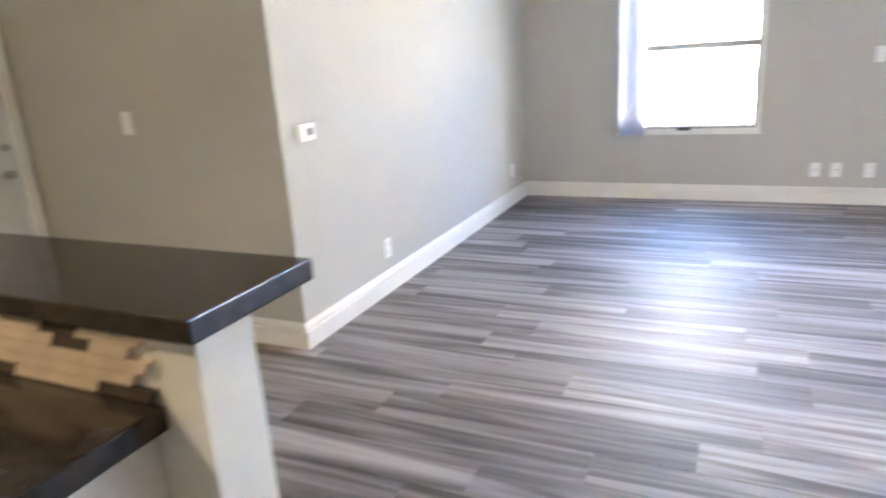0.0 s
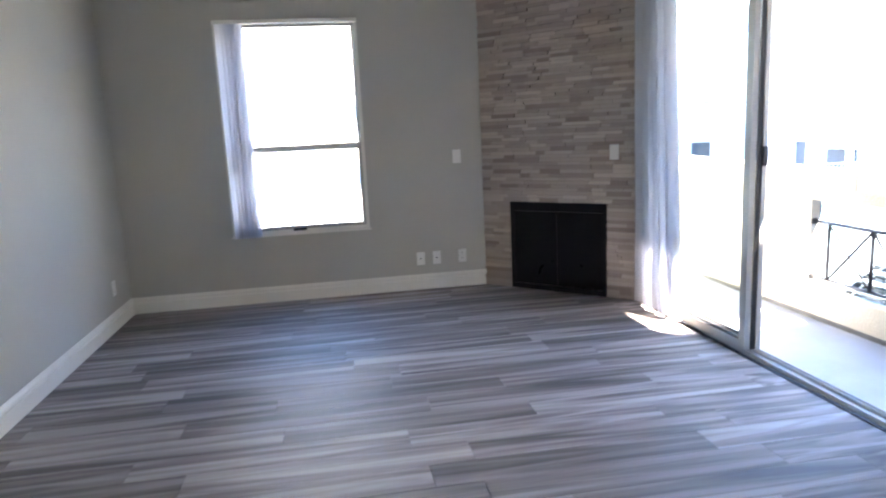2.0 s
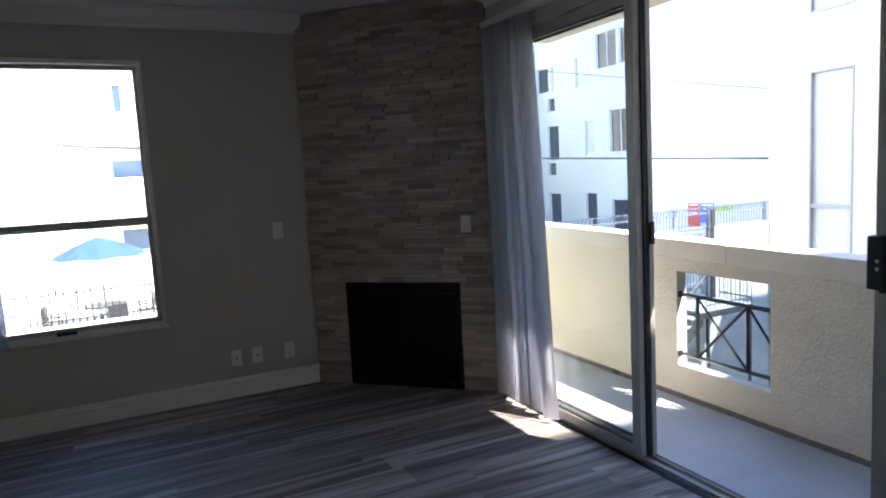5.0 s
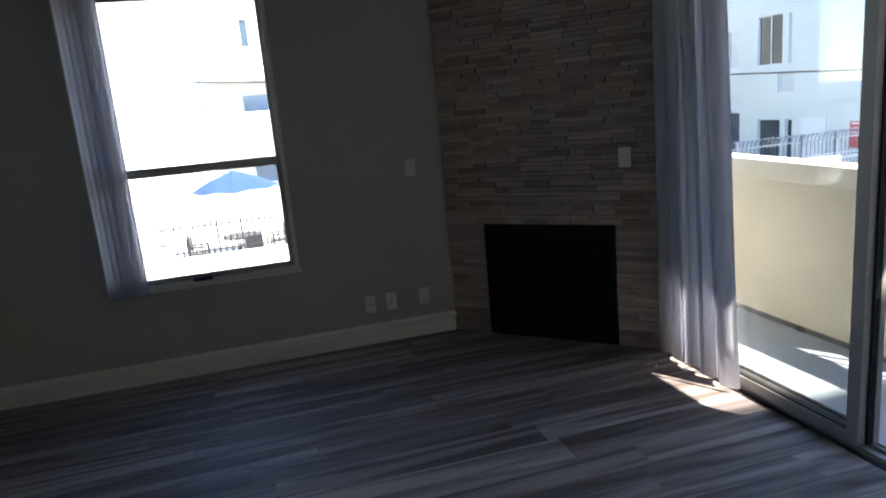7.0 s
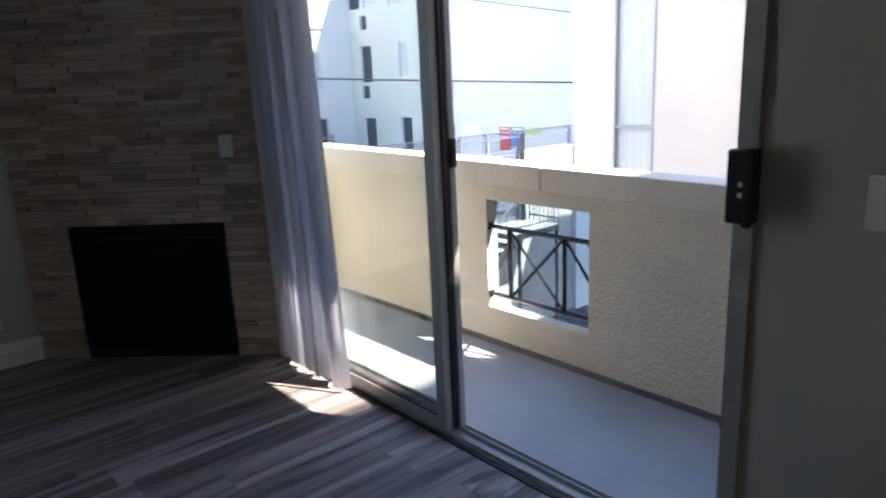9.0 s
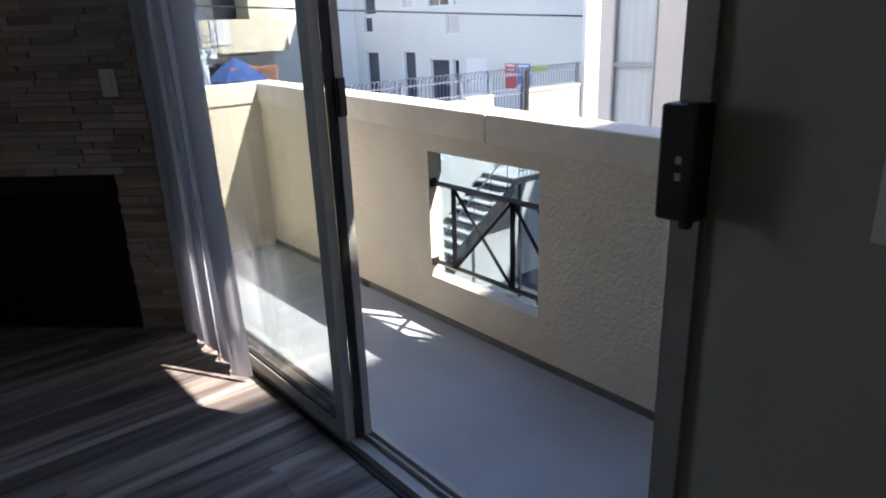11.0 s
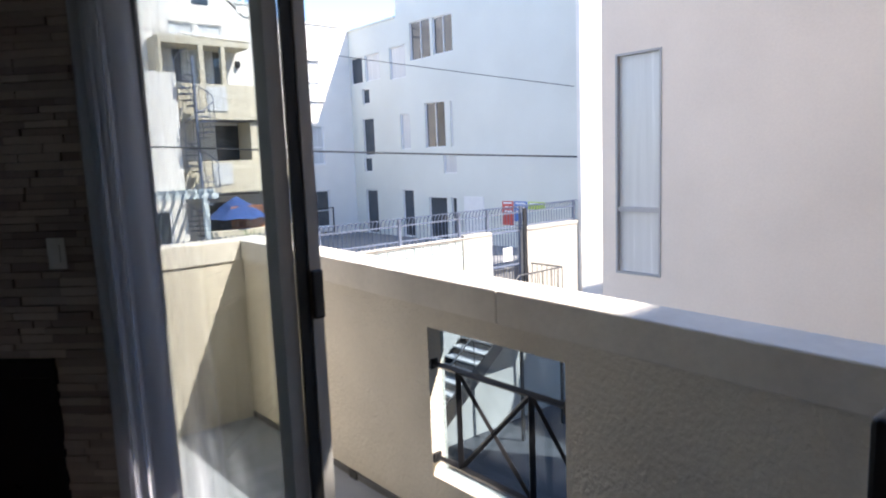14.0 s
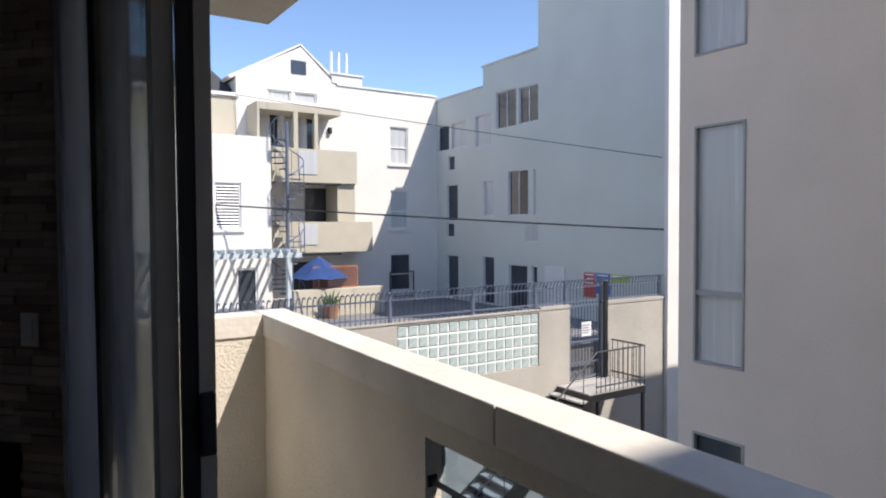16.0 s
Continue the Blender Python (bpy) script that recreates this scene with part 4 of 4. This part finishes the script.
def parasol(at, r, h, rim, label):
    ob = thing("patio_umbrella", at, label, "umbrella", "patio umbrellas")
    x, y, z = at
    part("pole", rod(bmesh.new(), at, (x, y, z + h), 0.025, 8), M["far_frame"], ob)
    bm = bmesh.new()
    top = bm.verts.new((x, y, z + h))
    mids, low = [], []
    for k in range(16):
        a = k * math.pi / 8
        s = 1.0 if k % 2 == 0 else 0.93
        mids.append(bm.verts.new((x + r * 0.5 * s * math.cos(a), y + r * 0.5 * s * math.sin(a), z + h - (h - rim) * 0.42)))
        low.append(bm.verts.new((x + r * s * math.cos(a), y + r * s * math.sin(a), z + rim - (0.0 if k % 2 == 0 else -0.04))))
    for k in range(16):
        j = (k + 1) % 16
        bm.faces.new((top, mids[k], mids[j]))
        bm.faces.new((mids[k], low[k], low[j], mids[j]))
    bmesh.ops.solidify(bm, geom=bm.faces[:], thickness=0.01)
    part("canopy", bm, M["blue_cloth"], ob)
    part("base", rod(bmesh.new(), at, (x, y, z + 0.1), 0.25, 14), M["black"], ob)
    return ob


parasol((10.95, 24.7, -1.62), 1.1, 2.1, 1.32, "open blue canvas patio umbrella behind a lattice")
lt = thing("lattice_screen", (11.4, 24.2, -0.64), "reddish wooden lattice screen on a planter wall", "screen")
part("frame", edge_frame(bmesh.new(), 10.53, 12.25, -0.638, 0.14, 0.05, put_y(24.18, 24.22)), M["lattice"], lt)
for k in range(24):
    s = 10.0 + 0.11 * k
    for d in (1, -1):
        a0, a1 = (s, s + 0.7) if d > 0 else (s + 0.7, s)
        lo, hi = -0.6, 0.1
        f = [max(10.57, min(12.21, v)) for v in (a0, a1)]
        if abs(f[0] - f[1]) > 0.05:
            zz = [lo + (hi - lo) * (v - a0) / (a1 - a0) for v in f]
            part("slat", bar(bmesh.new(), (f[0], 24.19 + 0.02 * (d > 0), zz[0]), (f[1], 24.19 + 0.02 * (d > 0), zz[1]), 0.022), M["lattice"], lt)
solid("planter_wall", boxes((9.72, 13.2, 23.9, 24.3, -1.62, -0.64), bevel=0.02), M["tan_stucco"], "tan stucco planter wall on the terrace", "planter")
ag = thing("agave_plant", (10.95, 23.6, -1.62), "spiky green agave in a terracotta pot", "plant")
part("pot", rod(bmesh.new(), (10.95, 23.6, -1.62), (10.95, 23.6, -1.15), 0.2, 14, 0.28), M["terracotta"], ag)
for k in range(18):
    a, up = k * 2.4, 0.25 + 0.5 * (k / 18)
    tip = (10.95 + 0.55 * math.cos(a) * (1.15 - up), 23.6 + 0.55 * math.sin(a) * (1.15 - up), -1.15 + 0.75 * up)
    part("leaf", rod(bmesh.new(), (10.95 + 0.05 * math.cos(a), 23.6 + 0.05 * math.sin(a), -1.17), tip, 0.05, 5, 0.006), M["leaf"], ag)

# ---- the terrace seen through the window ----
solid("patio_floor", boxes((-14, 2.45, 14.0, 26.0, -6.0, -2.35)), M["concrete"], kind="structure")
solid("patio_wall", boxes((-14, 2.45, 18.9, 19.1, -2.35, -1.6), bevel=0.01), M["white_stucco"], "low white stucco patio wall", "wall", kind="structure")
lf = thing("patio_fence", (-2, 19.0, -1.6), "dark iron railing on the low patio wall", "fence")
for z in (-1.5, -0.87):
    part("rail", boxes((-3.0, 2.4, 18.985, 19.015, z, z + 0.03)), M["black"], lf)
for k in range(37):
    x = -2.355 + 0.146 * k
    part("picket", bar(bmesh.new(), (x, 19, -1.6), (x, 19, -0.73), 0.026), M["black"], lf)
parasol((-0.85, 21.5, -2.35), 1.28, 2.62, 2.08, "open blue canvas patio umbrella over a table")
tb = thing("patio_table", (-0.85, 21.5, -2.35), "round dark metal patio table under the umbrella", "table")
part("tabletop", rod(bmesh.new(), (-0.85, 21.5, -1.64), (-0.85, 21.5, -1.6), 0.55, 20), M["black"], tb)
for k in range(4):
    a = k * 1.571 + 0.4
    part("leg", rod(bmesh.new(), (-0.85 + 0.4 * math.cos(a), 21.5 + 0.4 * math.sin(a), -2.35), (-0.85 + 0.2 * math.cos(a), 21.5 + 0.2 * math.sin(a), -1.64), 0.02, 6), M["black"], tb)


def patio_chair(at, turn):
    ob = new("patio_chair")
    ROOT[ob.name] = Vector((0, 0, 0))
    tagged(ob, "dark metal patio chair beside the umbrella table", "chair", "patio chairs")
    part("seat", boxes((-0.25, 0.25, -0.24, 0.24, 0.42, 0.45), bevel=0.01), M["black"], ob)
    part("backrest", boxes((-0.25, 0.25, 0.22, 0.26, 0.5, 0.9), bevel=0.01), M["black"], ob)
    for x in (-0.23, 0.23):
        for y, h in ((-0.22, 0.64), (0.23, 0.9)):
            part("leg", bar(bmesh.new(), (x, y, 0), (x, y, h), 0.03), M["black"], ob)
        part("armrest", bar(bmesh.new(), (x, -0.22, 0.64), (x, 0.23, 0.64), 0.035), M["black"], ob)
    ob.matrix_world = pose(*at, 0, 0, turn)
    return ob


chair = patio_chair((-2.05, 21.2, -2.35), 80)
for at, turn in (((-0.6, 20.5, -2.35), 200), ((0.2, 21.7, -2.35), -80)):
    copy_thing(chair, pose(*at, 0, 0, turn))
lh = thing("white_house", (-4, 27, -6), "white stucco house with balconies behind the patio", "house")
LH = [(-0.14, 0.22, 4.03, 5.02), (-0.35, 0.9, 1.86, 2.53), (-0.25, 0.9, -0.6, 0.25), (-7.0, -6.0, 3.6, 5.0)]
part("wall", wall_y(26.0, 26.3, -14, 2.45, -2.35, 9.0, LH), M["white_stucco"], lh)
part("wall", boxes((-14, 2.45, 26.3, 34, -6, 8.9)), M["white_stucco"], lh)
for k, q in enumerate(LH):
    opening(lh, "y", 26.0, -1, *q, "blue_pane" if k in (1, 2) else "far_pane", (), False, 0.06)
part("balcony", boxes((-1.35, 2.4, 25.3, 25.999, 2.95, 3.1), (-1.35, 2.4, 25.3, 25.42, 3.1, 3.9)), M["white_stucco"], lh)
part("balcony", boxes((-1.0, 2.4, 25.3, 25.999, 0.2, 0.35), (-1.0, 2.4, 25.3, 25.42, 0.35, 1.2)), M["tan_stucco"], lh)
# A round bar draws the vertical line of the building's corner.
part("downpipe", rod(bmesh.new(), (-1.75, 25.94, -2.35), (-1.75, 25.94, 8.8), 0.05, 8), M["far_frame"], lh)
part("stair_parapet", poly(bmesh.new(), [(-3.4, 25.2, -2.35), (-1.9, 25.2, -2.35), (-1.9, 25.2, 0.0), (-3.4, 25.2, -1.1)], (0, 0.3, 0)), M["white_stucco"], lh)


# ---- overhead cables ----
def cable(a, b, sag, r):
    a, b = Vector(a), Vector(b)
    pts = [a.lerp(b, k / 24) - Vector((0, 0, sag * 4 * (k / 24) * (1 - k / 24))) for k in range(25)]
    return solid("overhead_cable", tube(bmesh.new(), pts, r, 6), M["cable"], "thin black overhead cable across the alley", "cable", group="overhead cables")


cable((17.85, 14.84, 1.38), (7.6, 25.5, 2.3), 0.03, 0.03)
cable((18.1, 14.84, 3.42), (8.85, 27.41, 6.48), 0.05, 0.012)
cable((-13.0, 25.2, 4.1), (2.4, 25.2, 2.7), 0.1, 0.028)

# ---- floor planks ----
rng = random.Random(3)
pm = to_mesh("plank", boxes((0.0008, 0.9992, 0.006, 0.994, -0.01, 0.0)), M["plank"])
PW, PL = 0.18, 1.22
y, row = BACK, 0
while y < FAR - 0.01:
    w = min(PW, FAR - y)
    x = HALL - rng.random() * PL
    while x < RIGHT - 0.01:
        a, b = max(x, HALL), min(x + PL, RIGHT)
        if b - a > 0.02:
            o = new("plank", pm)
            o.parent = floor
            o.location, o.scale = (a, y, 0), (b - a, w, 1)
        x += PL
    y += w
    row += 1

# ---- split-stone strips on the chimney breast ----
rng = random.Random(11)
sm = to_mesh("stone_strip", boxes((0.0, 1.0, -0.0, 1.0, 0.0, 1.0)), M["stone"])
rot = Matrix.Rotation(math.atan2(ALONG.y, ALONG.x), 4, "Z")
verts, faces, count = [], [], 0
z = 0.0
while z < CEIL - 0.005:
    h = min(rng.choice((0.026, 0.03, 0.034)), CEIL - z)
    spans = [(0.0, WIDE)] if z >= FTOP - 0.004 else [(0.0, FS0), (FS1, WIDE)]
    for s0, s1 in spans:
        s = s0
        while s < s1 - 0.004:
            L = min(rng.uniform(0.07, 0.27), s1 - s)
            if s1 - s - L < 0.05:
                L = s1 - s
            d = rng.uniform(0.014, 0.029)
            if z < 1.4 and count < 300:
                o = new("stone_strip", sm)
                o.parent = breast
                o.matrix_local = Matrix.Translation(chim(s + 0.001, d, z + 0.001) - ROOT[breast.name]) @ rot @ Matrix.Diagonal((L - 0.002, d + 0.01, h - 0.002, 1))
                count += 1
            else:
                k = len(verts)
                for a, c, e in ((q, r, t) for q in (s + 0.001, s + L - 0.001) for r in (-0.005, d) for t in (z + 0.001, z + h - 0.001)):
                    verts.append(chim(a, c, e) - ROOT[breast.name])
                faces += [[k + i for i in q] for q in ((0, 1, 3, 2), (4, 6, 7, 5), (0, 4, 5, 1), (2, 3, 7, 6), (0, 2, 6, 4), (1, 5, 7, 3))]
            s += L
    z += h
me = bpy.data.meshes.new("stone_cladding")
me.from_pydata([tuple(v) for v in verts], [], faces)
me.materials.append(M["stone"])
rest = new("stone_cladding", me)
rest.parent = breast
tagged(rest, kind="stuff")
